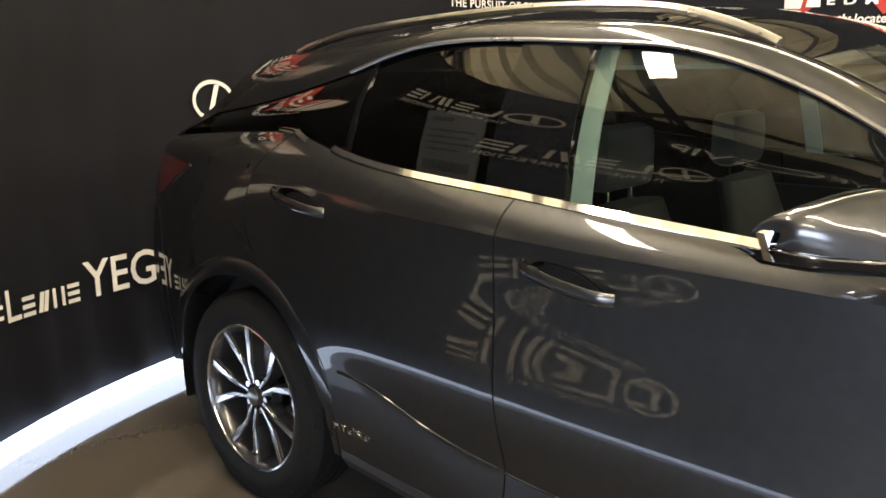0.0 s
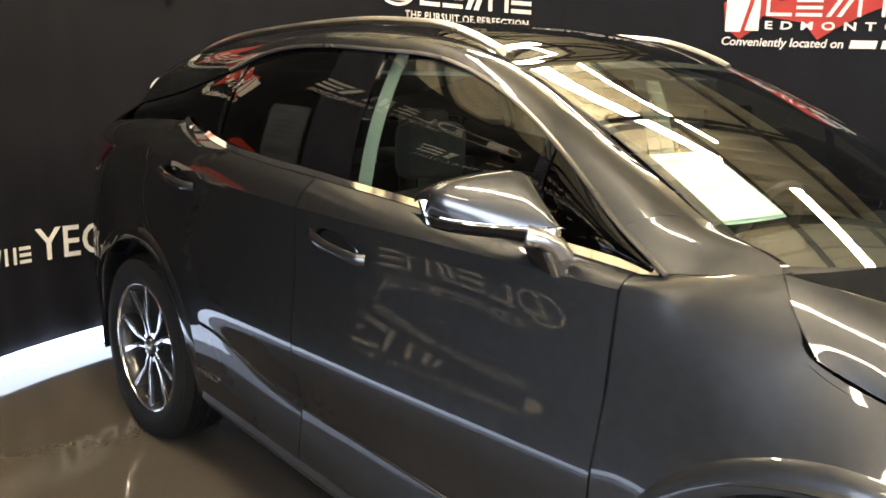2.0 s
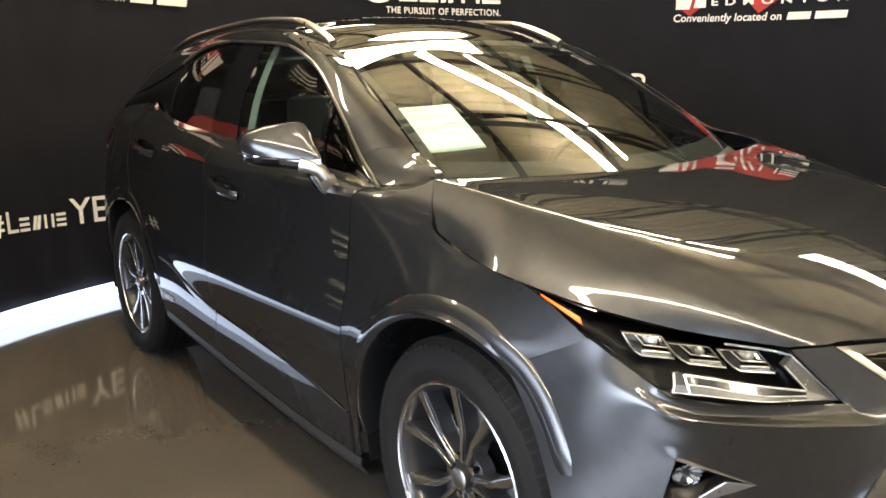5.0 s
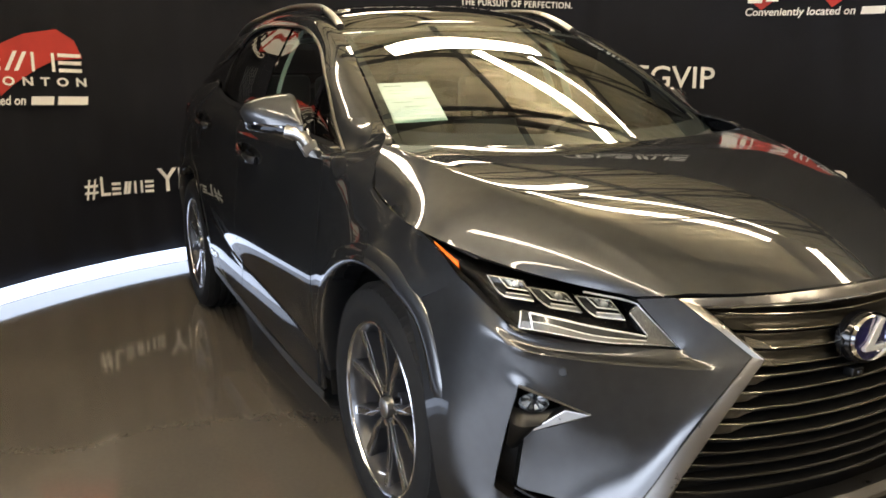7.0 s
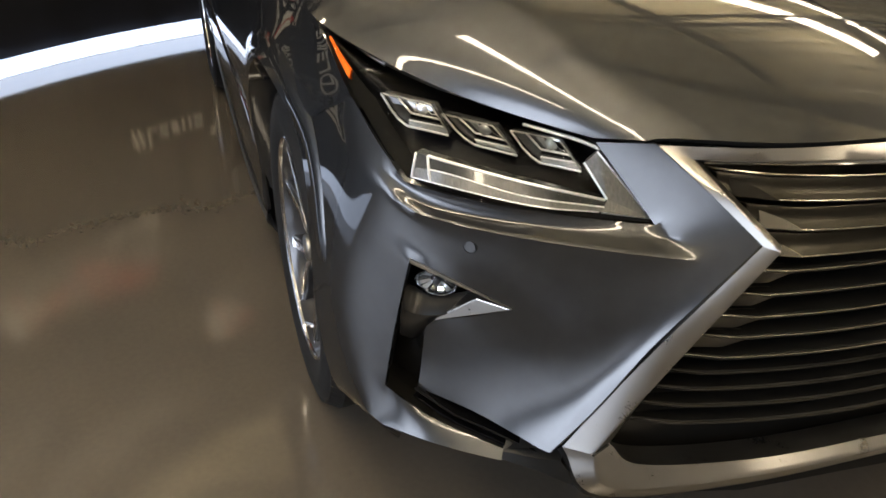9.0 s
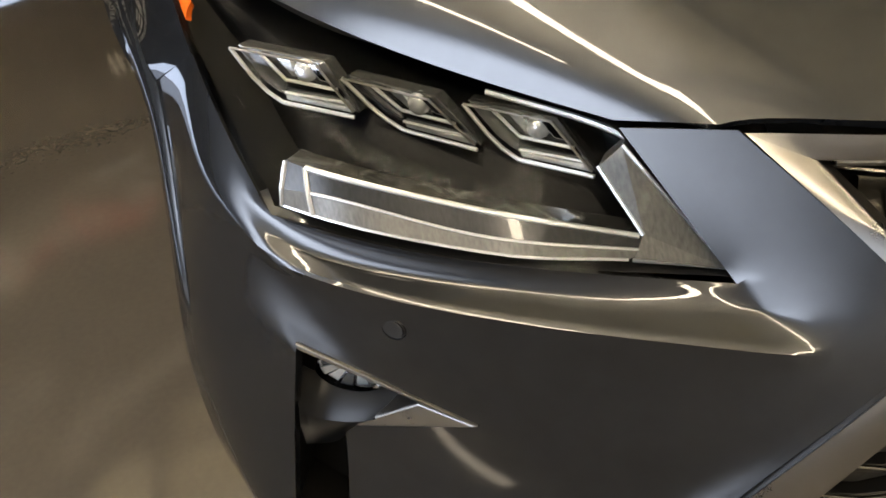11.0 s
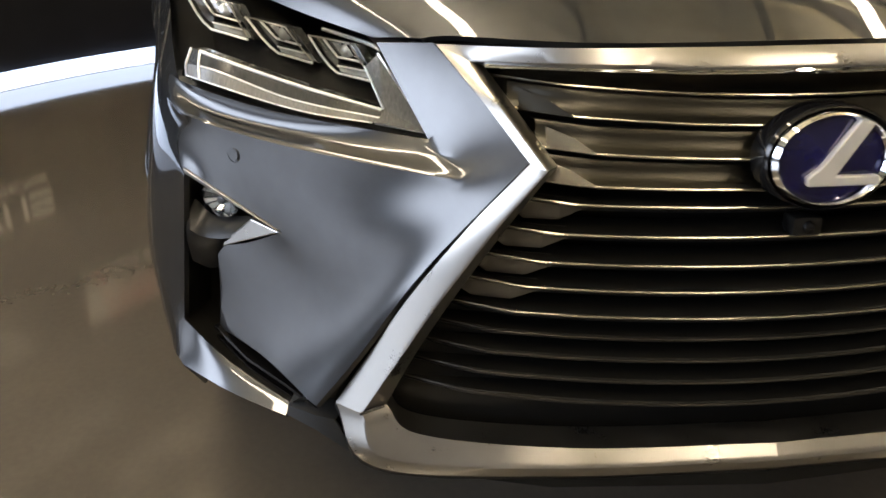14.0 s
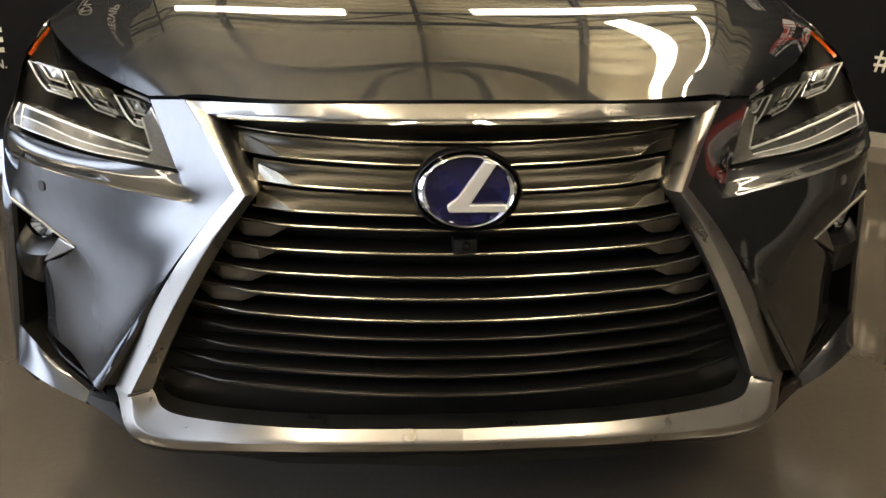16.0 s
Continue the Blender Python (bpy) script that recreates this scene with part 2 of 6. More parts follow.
def cage(name, pts, quads, material, parent, label="", side=-1, join=False, sharp=(), corners="", levels=3, thick=0.006, centre=(-0.6, 0, 0.6), relax=0):
    """A subdivided skin over named corner points (x, outward y, z). join: both halves in one mesh."""
    bm = bmesh.new()
    cr = bm.edges.layers.float.new("crease_edge")
    for s in ((-1, 1) if join else (side,)):
        vs = {}
        for n, (x, y, z) in pts.items():
            if join and y == 0 and s == 1:
                bm.verts.ensure_lookup_table()
                vs[n] = next(v for v in bm.verts if (v.co - Vector((x, 0, z))).length < 1e-6)
            else:
                vs[n] = bm.verts.new((x, s * y, z))
        for q in quads:
            bm.faces.new([vs[n] for n in q.split()])
        for line in sharp:
            ln, w = (line, 1.0) if isinstance(line, str) else line
            ns = ln.split()
            for a, b in zip(ns, ns[1:]):
                e = bm.edges.get((vs[a], vs[b]))
                if e:
                    e[cr] = w
    for v in [v for v in bm.verts if not v.link_faces]:
        bm.verts.remove(v)
    outward(bm, (centre[0], 0 if join else side * abs(centre[1]), centre[2]))
    vc = bm.verts.layers.float.new("crease_vert")
    for v in bm.verts:
        key = (v.co.x, abs(v.co.y), v.co.z)
        if any(all(abs(p - q) < 1e-6 for p, q in zip(key, pts[n])) for n in corners.split()):
            v[vc] = 1.0
    ob = part(name, bm, material, parent, label, False)
    ob.data.shade_smooth()
    sub = ob.modifiers.new("subdivision", "SUBSURF")
    sub.levels = sub.render_levels = levels
    # move the corners so that the smooth skin passes through the given points
    goal = np.empty(3 * len(ob.data.vertices))
    ob.data.vertices.foreach_get("co", goal)
    now = goal.copy()
    for _ in range(5 if levels else 0):
        dg = bpy.context.evaluated_depsgraph_get()
        ev = ob.evaluated_get(dg).data
        got = np.empty(3 * len(ev.vertices))
        ev.vertices.foreach_get("co", got)
        now += 0.9 * (goal - got[: len(goal)])
        ob.data.vertices.foreach_set("co", now)
        ob.data.update()
        ob.update_tag()
    if relax:
        # even out the skin between its edges
        fine = bpy.data.meshes.new_from_object(ob.evaluated_get(bpy.context.evaluated_depsgraph_get()))
        ob.modifiers.clear()
        ob.data = fine
        bm = bmesh.new()
        bm.from_mesh(fine)
        bm.normal_update()
        bm.verts.ensure_lookup_table()
        fixed = {v.index for e in bm.edges if e.is_boundary or e.calc_face_angle(0.0) > radians(14) for v in e.verts}
        count = len(bm.verts)
        near = np.full((count, max(len(v.link_edges) for v in bm.verts)), count)
        for v in bm.verts:
            for k, e in enumerate(v.link_edges):
                near[v.index, k] = e.other_vert(v).index
        many = (near < count).sum(1)[:, None]
        free = np.array([[v.index not in fixed] for v in bm.verts], float)
        co = np.array([v.co[:] for v in bm.verts])
        pull = lambda c: (np.vstack([c, np.zeros((1, 3))])[near].sum(1) / many - c) * free
        for _ in range(relax):
            co -= 0.4 * pull(pull(co))
        for v, c in zip(bm.verts, co):
            v.co = c
        bm.to_mesh(fine)
        bm.free()
        fine.shade_smooth()
    if thick:
        so = ob.modifiers.new("thickness", "SOLIDIFY")
        so.thickness, so.offset = thick, -1
    CRISP.append((ob, 32))
    return ob


def lathe(profile, n=48, axis="y"):
    """Turn (radius, along) about an axis."""
    bm = bmesh.new()
    rings = []
    for k in range(n):
        a = 2 * math.pi * k / n
        c, s = math.cos(a), math.sin(a)
        rings.append([bm.verts.new({"y": (r * c, h, r * s), "x": (h, r * c, r * s), "z": (r * c, r * s, h)}[axis]) for r, h in profile])
    for k in range(n):
        a, b = rings[k], rings[(k + 1) % n]
        for j in range(len(profile) - 1):
            bm.faces.new((a[j], a[j + 1], b[j + 1], b[j]))
    bmesh.ops.remove_doubles(bm, verts=bm.verts, dist=1e-6)
    bmesh.ops.recalc_face_normals(bm, faces=bm.faces)
    return bm


def box(lo, hi):
    bm = bmesh.new()
    bmesh.ops.create_cube(bm, size=1)
    for v in bm.verts:
        v.co = Vector([lo[i] + (hi[i] - lo[i]) * (v.co[i] + 0.5) for i in range(3)])
    return bm


def sweep(path, section, closed=False, up=(0, 0, 1)):
    """A section of (across, up) carried along a path of points."""
    bm = bmesh.new()
    path = [Vector(p) for p in path]
    rings, n = [], len(path)
    for i, p in enumerate(path):
        d = (path[min(i + 1, n - 1)] - path[max(i - 1, 0)]).normalized()
        a = d.cross(Vector(up)).normalized()
        u = a.cross(d).normalized()
        sec = section(i / (n - 1)) if callable(section) else section
        rings.append([bm.verts.new(p + a * x + u * y) for x, y in sec])
    for a, b in zip(rings, rings[1:]):
        for j in range(len(a)):
            bm.faces.new((a[j], a[(j + 1) % len(a)], b[(j + 1) % len(a)], b[j]))
    bm.faces.new(rings[0])
    bm.faces.new(rings[-1])
    bmesh.ops.recalc_face_normals(bm, faces=bm.faces)
    return bm


def circle_section(r, n=8):
    return [(r * math.cos(2 * math.pi * k / n), r * math.sin(2 * math.pi * k / n)) for k in range(n)]


def prism(outline, thick, place):
    """An outline of (a, b) given thickness; place(a, b, h) gives the point."""
    bm = bmesh.new()
    lo = [bm.verts.new(place(a, b, 0)) for a, b in outline]
    hi = [bm.verts.new(place(a, b, thick)) for a, b in outline]
    n = len(outline)
    bm.faces.new(lo)
    bm.faces.new(hi)
    for i in range(n):
        bm.faces.new((lo[i], lo[(i + 1) % n], hi[(i + 1) % n], hi[i]))
    bmesh.ops.recalc_face_normals(bm, faces=bm.faces)
    return bm

# ---- the enclosure: floor, curved backdrop, light strip, roof ----
RING_X, RING_Y, RING_R, RING_LONG = -0.81, 0.376, 3.47, 4.9
WALL_FOOT, WALL_TOP = 0.07, 3.2


def ring(az, inset=0.0):
    """A point on the backdrop's curve in plan; az in degrees about its centre."""
    a = radians(az)
    c, s = math.cos(a), math.sin(a)
    return Vector((RING_X + c * ((RING_LONG if c > 0 else RING_R) - inset), RING_Y + s * (RING_R - inset), 0))


DOORWAY = (-87, 56)


def ring_sheet(name, material, inset, z0, z1, az0, az1, step, label, category, wave=0.0, thick=0.0, seg=1):
    n = int((az1 - az0) / step)
    rows = []
    for k in range(seg + 1):
        z = z0 + (z1 - z0) * k / seg
        rows.append([ring(az0 + (az1 - az0) * j / n, inset + wave * noise.noise((j * step * 0.35, z * 0.35, 3.0))) + Vector((0, 0, z)) for j in range(n + 1)])
    ob = sheet(name, rows, material, None, thick=thick, centre=(RING_X, RING_Y, 1))
    return tagged(ob, label, category, kind="structure")


bm = bmesh.new()
bmesh.ops.create_grid(bm, x_segments=2, y_segments=2, size=14)
tagged(part("floor", bm, FLOOR), "glossy brown-grey coated floor under the car", "floor", kind="structure")
wall = ring_sheet("wall_backdrop", FABRIC, 0.0, WALL_FOOT, WALL_TOP, DOORWAY[1], DOORWAY[0] + 360, 1.0, "curved black fabric backdrop with printed white lettering", "wall", wave=0.035, thick=0.012, seg=8)
ring_sheet("wall_outer", PLASTER, -6.0, 0, 4.6, 0, 360, 4, "plain grey hall wall behind the backdrop", "wall", thick=0.1)
LED_FROM = 148
led = ring_sheet("light_strip", LED, 0.035, 0.004, 0.095, LED_FROM, DOORWAY[0] + 360, 1.0, "glowing cold white strip along the backdrop's foot", "light strip", thick=0.012)
led["kind"] = ""
ring_sheet("baseboard", PLASTER, 0.035, 0.004, 0.095, DOORWAY[1], LED_FROM - 0.3, 1.0, "unlit grey cover strip along the backdrop's foot", "cover strip", thick=0.012)
rows = []
for k in range(73):
    # trapezoid ribs of the sheeting
    for dx, dz in ((0.0, 0.0), (0.13, 0.0), (0.155, 0.11), (0.305, 0.11)):
        rows.append([Vector((-12 + 0.33 * k + dx, y, 4.9 + 1.5 * (1 - (y / 11.5) ** 2) + dz)) for y in np.linspace(-11.5, 11.5, 24)])
tagged(sheet("ceiling", rows, ROOF_SHEET, None, thick=0.0, centre=(0, 0, 20), smooth=False), "cream corrugated metal roof on dark trusses", "ceiling", kind="structure")


def truss(x):
    t = tagged(new("roof_truss"), "dark steel arched roof truss under the sheeting", "truss", "roof trusses")
    t.location = (x, 0, 0)
    ys = np.linspace(-10.5, 10.5, 15)
    top = [Vector((0, y, 4.75 + 1.5 * (1 - (y / 11.5) ** 2))) for y in ys]
    low = [Vector((0, y, 4.35 + 1.25 * (1 - (y / 11.5) ** 2))) for y in ys]
    part("top_chord", sweep(top, circle_section(0.075), up=(1, 0, 0)), STEEL, t)
    part("bottom_chord", sweep(low, circle_section(0.05), up=(1, 0, 0)), STEEL, t)
    for i in range(14):
        a, b = (low[i], top[i + 1]) if i % 2 else (top[i], low[i + 1])
        part("web_bar", sweep([a, b], circle_section(0.03, 6), up=(1, 0, 0)), STEEL, t)
    return t


for x in (-9, -6.6, -4.4, -2.2, 0, 2.2, 4.4, 6.6, 9):
    truss(x)
for y in (-7.5, -5.0, -2.5, 0.0, 2.5, 5.0, 7.5):
    z = 4.68 + 1.5 * (1 - (y / 11.5) ** 2)
    tagged(part("roof_purlin", box((-11.8, y - 0.04, z), (11.8, y + 0.04, z + 0.16)), STEEL, smooth=False), "dark steel purlin under the roof sheeting", "purlin", "roof purlins")


def tube_light(x, y, z, length, half=0.12):
    t = tagged(new("tube_light"), "long white fluorescent ceiling light", "ceiling light", "ceiling lights")
    t.location = (x, y, z)
    part("housing", box((-length / 2, -0.03, 0.06), (length / 2, 0.03, 0.10)), PLASTER, t, smooth=False)
    part("tube", box((-length / 2 + 0.02, -half, 0.0), (length / 2 - 0.02, half, 0.049)), TUBE, t, smooth=False)
    return t


# a line of lights across the hall behind the car, one along its far side and one along its near side
for x, y, turn, length in ((-3.1, -1.6, 90, 1.8), (-3.4, 1.75, 100, 2.4), (5.0, 1.9, 0, 3.7), (1.1, -1.75, 0, 3.7), (4.9, -1.75, 0, 3.7), (0.9, -4.4, 0, 3.0), (0.9, 4.1, 0, 3.0), (-6.3, 2.9, 90, 3.7), (-6.3, -2.1, 90, 3.7)):
    tube_light(x, y, 4.35, length).rotation_euler = (0, 0, radians(turn))
tube_light(-2.7, 3.55, 5.6, 3.6, 0.12).rotation_euler = (0, 0, radians(31))
# added thin glowing bar, not a known lamp: draws the windscreen's second streak
tube_light(-3.1, 4.55, 5.75, 3.2, 0.04).rotation_euler = (0, 0, radians(27))

# daylight beyond the doorway
sheet_rows = [[Vector((x, y, z)) for x, y in ((-2.4, -6.5), (2.6, -6.6), (6.8, -4.9))] for z in (0.05, 1.9, 3.8)]
tagged(sheet("backdrop_daylight", sheet_rows, DAYLIGHT, None, thick=0), "bluish daylight in the wide doorway", "daylight", kind="structure")


# printing on the backdrop
def wall_map(az, base):
    """Maps (across, up) in metres to the backdrop, from a unit's middle."""
    speed = (ring(az + 0.5) - ring(az - 0.5)).length

    def place(a, b, h=0.0):
        q = az - a / speed
        p = ring(q, 0.012 + 0.022 + h)
        return p + Vector((0, 0, base - 0.045 * p.y + b))

    return place


def text_mesh(body, size, spacing=1.0, shear=0.0, bold=0.0):
    cu = bpy.data.curves.new("lettering", "FONT")
    cu.body, cu.size, cu.space_character, cu.shear, cu.offset, cu.resolution_u = body, size, spacing, shear, bold, 3
    ob = bpy.data.objects.new("lettering", cu)
    scene.collection.objects.link(ob)
    me = bpy.data.meshes.new_from_object(ob.evaluated_get(bpy.context.evaluated_depsgraph_get()))
    bpy.data.objects.remove(ob)
    return me


def put_text(body, place, x, y, cap, width, shear=0.0, bold=0.0, spacing=1.0, parent=None, material=None):
    """A line of text fitted to a width, its baseline's left end at x, y."""
    me = text_mesh(body, cap / 0.7, spacing, shear, bold)
    xs = [v.co.x for v in me.vertices]
    lo, hi = min(xs), max(xs)
    bm = bmesh.new()
    bm.from_mesh(me)
    if width > 0.3:
        for k in range(1, int(width / 0.06)):
            u = lo + (hi - lo) * k * 0.06 / width
            bmesh.ops.bisect_plane(bm, geom=bm.verts[:] + bm.edges[:] + bm.faces[:], plane_co=(u, 0, 0), plane_no=(1, 0, 0))
    # one part for each letter: islands whose spans along the line overlap
    bm.verts.ensure_lookup_table()
    seen, isles = set(), []
    for v in bm.verts:
        if v.index in seen:
            continue
        stack, isle = [v], []
        seen.add(v.index)
        while stack:
            w = stack.pop()
            isle.append(w)
            for e in w.link_edges:
                o = e.other_vert(w)
                if o.index not in seen:
                    seen.add(o.index)
                    stack.append(o)
        isles.append((min(w.co.x for w in isle), max(w.co.x for w in isle), isle))
    letters = []
    for a, b, isle in sorted(isles, key=lambda i: i[0]):
        if letters and a < letters[-1][1] - 0.3 * (b - a):
            letters[-1] = (letters[-1][0], max(b, letters[-1][1]), letters[-1][2] + isle)
        else:
            letters.append((a, b, isle))
    for _, _, isle in letters:
        one = bmesh.new()
        twin = {w.index: one.verts.new(place(x + (w.co.x - lo) / (hi - lo) * width, y + w.co.y)) for w in isle}
        for f in {f for w in isle for f in w.link_faces}:
            one.faces.new([twin[w.index] for w in f.verts])
        part("letter", one, material or PRINT_WHITE, parent, smooth=False)
    bm.free()


def put_shape(name, outline, place, material, parent, h=0.0):
    bm = bmesh.new()
    bm.faces.new([bm.verts.new((a, b, 0)) for a, b in outline])
    lo, hi = min(a for a, _ in outline), max(a for a, _ in outline)
    for k in range(1, int((hi - lo) / 0.06)):
        bmesh.ops.bisect_plane(bm, geom=bm.verts[:] + bm.edges[:] + bm.faces[:], plane_co=(lo + 0.06 * k, 0, 0), plane_no=(1, 0, 0))
    for v in bm.verts:
        v.co = place(v.co.x, v.co.y, h)
    return part(name, bm, material, parent, smooth=False)


def mark_block(k, x, y, w, hgt, t, place, parent):
    """A plain block of strokes that stands for one character of a trade name."""
    up = [[(0, 0), (t, 0), (t, hgt), (0, hgt)], [(t, 0), (w, 0), (w, t), (t, t)]]
    level = [[(0, b), (w, b), (w, b + t), (0, b + t)] for b in (0, hgt / 2 - t / 2, hgt - t)]
    slant = [[(0, 0), (t * 1.3, 0), (w * 0.6, hgt), (w * 0.6 - t * 1.3, hgt)], [(w * 0.4, 0), (w * 0.4 + t * 1.3, 0), (w, hgt), (w - t * 1.3, hgt)]]
    pair = [[(0, 0), (t, 0), (t, hgt), (0, hgt)], [(w - t, 0), (w, 0), (w, hgt), (w - t, hgt)]]
    for outline in (up, level, slant, pair, level)[k]:
        put_shape("bar", [(x + a, y + b) for a, b in outline], place, PRINT_WHITE, parent)


def oval_ring(x, y, rx, ry, t, place, parent, n=36):
    bm = bmesh.new()
    ps = [(math.cos(2 * math.pi * k / n), math.sin(2 * math.pi * k / n)) for k in range(n)]
    a = [bm.verts.new(place(x + c * rx, y + s * ry)) for c, s in ps]
    b = [bm.verts.new(place(x + c * (rx - t), y + s * (ry - t))) for c, s in ps]
    for k in range(n):
        bm.faces.new((a[k], a[(k + 1) % n], b[(k + 1) % n], b[k]))
    part("oval_ring", bm, PRINT_WHITE, parent, smooth=False)


def sign_dealer(az, base):
    """Wordmark blocks on a red map shape, with the place name and a line of writing below."""
    p = wall_map(az, base)
    s = new("printed_sign")
    red = [(-0.60, 0.12), (-0.50, 0.04), (-0.42, 0.10), (-0.36, 0.2), (-0.1, 0.16), (0.0, 0.05), (0.1, 0.12), (0.28, 0.22), (0.40, 0.27), (0.60, 0.29), (0.55, 0.40), (0.43, 0.46), (0.2, 0.42), (0.0, 0.34), (-0.25, 0.30), (-0.45, 0.36), (-0.62, 0.28)]
    put_shape("red_map", red, p, PRINT_RED, s)
    put_shape("white_mark", [(-0.60, 0.09), (-0.50, 0.09), (-0.44, 0.33), (-0.60, 0.33)], p, PRINT_WHITE, s, 0.004)
    put_shape("white_mark", [(-0.47, 0.10), (-0.38, 0.10), (-0.38, 0.33), (-0.41, 0.33)], p, PRINT_WHITE, s, 0.004)
    q = lambda a, b, h=0.0: p(a, b, h + 0.005)
    for k in range(5):
        mark_block(k, -0.34 + 0.19 * k, 0.20, 0.165, 0.115, 0.022, q, s)
    put_text("EDMONTON", q, -0.34, 0.115, 0.05, 0.95, bold=0.002, spacing=1.9, parent=s)
    put_text("Conveniently located on", q, -0.615, 0.0, 0.055, 0.78, shear=0.15, bold=0.0015, parent=s)
    put_shape("bar", [(0.20, -0.002), (0.36, -0.002), (0.37, 0.05), (0.21, 0.05)], q, PRINT_WHITE, s)
    put_shape("bar", [(0.39, -0.002), (0.605, -0.002), (0.615, 0.05), (0.40, 0.05)], q, PRINT_WHITE, s)
    return tagged(s, "printed white blocks and lettering on a red map shape", "wall sign", "printed dealer signs")


def sign_slogan(az, base):
    """An oval mark, five wordmark blocks and the slogan below."""
    p = wall_map(az, base)
    s = new("printed_slogan")
    oval_ring(-0.42, 0.17, 0.135, 0.105, 0.02, p, s)
    put_shape("slanted_bar", [(-0.46, 0.10), (-0.43, 0.10), (-0.38, 0.25), (-0.41, 0.25)], p, PRINT_WHITE, s)
    put_shape("slanted_bar", [(-0.43, 0.10), (-0.32, 0.10), (-0.33, 0.125), (-0.425, 0.125)], p, PRINT_WHITE, s)
    for k in range(5):
        mark_block(k, -0.255 + 0.165 * k, 0.085, 0.145, 0.14, 0.028, p, s)
    put_text("THE PURSUIT OF PERFECTION.", p, -0.36, -0.005, 0.048, 0.91, bold=0.0012, spacing=1.1, parent=s)
    return tagged(s, "printed oval mark and white slogan lettering", "wall sign", "printed slogans")


def sign_tag(az, base):
    """A hash sign, five blocks and letters."""
    p = wall_map(az, base)
    s = new("printed_tag")
    put_text("#", p, -0.67, 0.0, 0.13, 0.10, bold=0.002, parent=s)
    mark_block(0, -0.55, 0.0, 0.075, 0.13, 0.02, p, s)
    for k in range(4):
        mark_block(k + 1, -0.465 + 0.085 * k, 0.0, 0.068, 0.085, 0.018, p, s)
    put_text("YEGVIP", p, -0.11, 0.0, 0.165, 0.78, bold=0.002, parent=s)
    return tagged(s, "printed white hash sign, blocks and letters", "wall sign", "printed tags")


for k in range(-1, 4):
    az = 113 + 41.4 * k
    (sign_dealer if k % 2 == 0 else sign_slogan)(az, 1.893 + (0.0 if k % 2 == 0 else 0.05))
for f, az, z in ((sign_dealer, 88, 1.09), (sign_tag, 137.5, 1.345), (sign_slogan, 180.4, 1.18), (sign_dealer, 220, 1.09), (sign_tag, 248, 1.2)):
    f(az, z)
for f, az, z in ((sign_tag, 200.2, 0.485), (sign_slogan, 240.5, 0.40), (sign_tag, 120.5, 0.62), (sign_dealer, 160, 0.42), (sign_tag, 78, 0.48), (sign_slogan, 222, 2.45), (sign_tag, 252, 2.5), (sign_slogan, 135, 2.5), (sign_tag, 175, 2.5)):
    f(az, z)

# ---- the car: forward is +x, front axle at x = 0, outward y given as positive ----
WHEELBASE, HUB_Z, TYRE_R = 2.79, 0.375, 0.383
car = tagged(new("car"), "dark grey metallic luxury SUV parked with closed doors", "car")

# lines along the flank: (x, outward y, z), from the sill up to the window line
FLANK = [
    [(-3.62, 0.74, 0.36), (-3.30, 0.84, 0.30), (-2.40, 0.885, 0.315), (-1.6, 0.906, 0.285), (-0.5, 0.912, 0.250), (0.3, 0.87, 0.25)],
    [(-3.66, 0.745, 0.56), (-3.30, 0.875, 0.58), (-2.40, 0.915, 0.615), (-2.14, 0.908, 0.598), (-1.88, 0.899, 0.525), (-1.63, 0.895, 0.488), (-1.3, 0.894, 0.466), (-0.8, 0.897, 0.430), (-0.5, 0.905, 0.395), (0.3, 0.93, 0.40)],
    [(-3.68, 0.735, 0.80), (-3.30, 0.868, 0.78), (-2.40, 0.914, 0.76), (-1.6, 0.921, 0.68), (-0.9, 0.921, 0.65), (-0.5, 0.922, 0.65), (0.3, 0.915, 0.70)],
    [(-3.66, 0.72, 1.00), (-3.30, 0.836, 0.99), (-2.60, 0.880, 0.98), (-1.6, 0.892, 0.89), (-0.9, 0.892, 0.85), (-0.5, 0.893, 0.83), (0.3, 0.885, 0.82)],
    [(-3.58, 0.70, 1.200), (-3.2, 0.790, 1.212), (-2.8, 0.838, 1.180), (-2.46, 0.860, 1.155), (-2.24, 0.872, 1.128), (-1.75, 0.882, 1.100), (-1.4, 0.883, 1.090), (-1.0, 0.878, 1.084), (-0.5, 0.864, 1.073)],
    [(-3.56, 0.655, 1.247), (-3.25, 0.715, 1.270), (-3.0, 0.735, 1.286), (-2.60, 0.752, 1.292), (-2.30, 0.800, 1.241), (-1.61, 0.812, 1.181), (-1.115, 0.813, 1.147), (-0.50, 0.808, 1.106), (-0.3, 0.80, 1.09)],
]


def flank(x, v):
    """Outward y and z of the body side at x; v from 0 at the sill to 5 at the window line."""
    ps = [smooth_at(k, x) for k in FLANK]
    i = min(int(v), 4)
    t = v - i
    if i == 0:
        y, z = ps[0] * (1 - t) + ps[1] * t
        return float(y) + 0.004 * math.sin(math.pi * t), float(z)
    if i == 4:
        # the shoulder above the crease
        y, z = ps[4] * (1 - t) + ps[5] * t
        return float(y) + 0.0058 * math.sin(math.pi * t), float(z) + 0.0058 * math.sin(math.pi * t)
    a = ps[i - 1] if i > 1 else ps[i] * 2 - ps[i + 1]
    b, c = ps[i], ps[i + 1]
    d = ps[i + 2] if i < 3 else c * 2 - b + np.array([-0.012, 0])
    q = 0.5 * (2 * b + (c - a) * t + (2 * a - 5 * b + 4 * c - d) * t * t + (3 * b - a - 3 * c + d) * t**3)
    return float(q[0]), float(q[1])


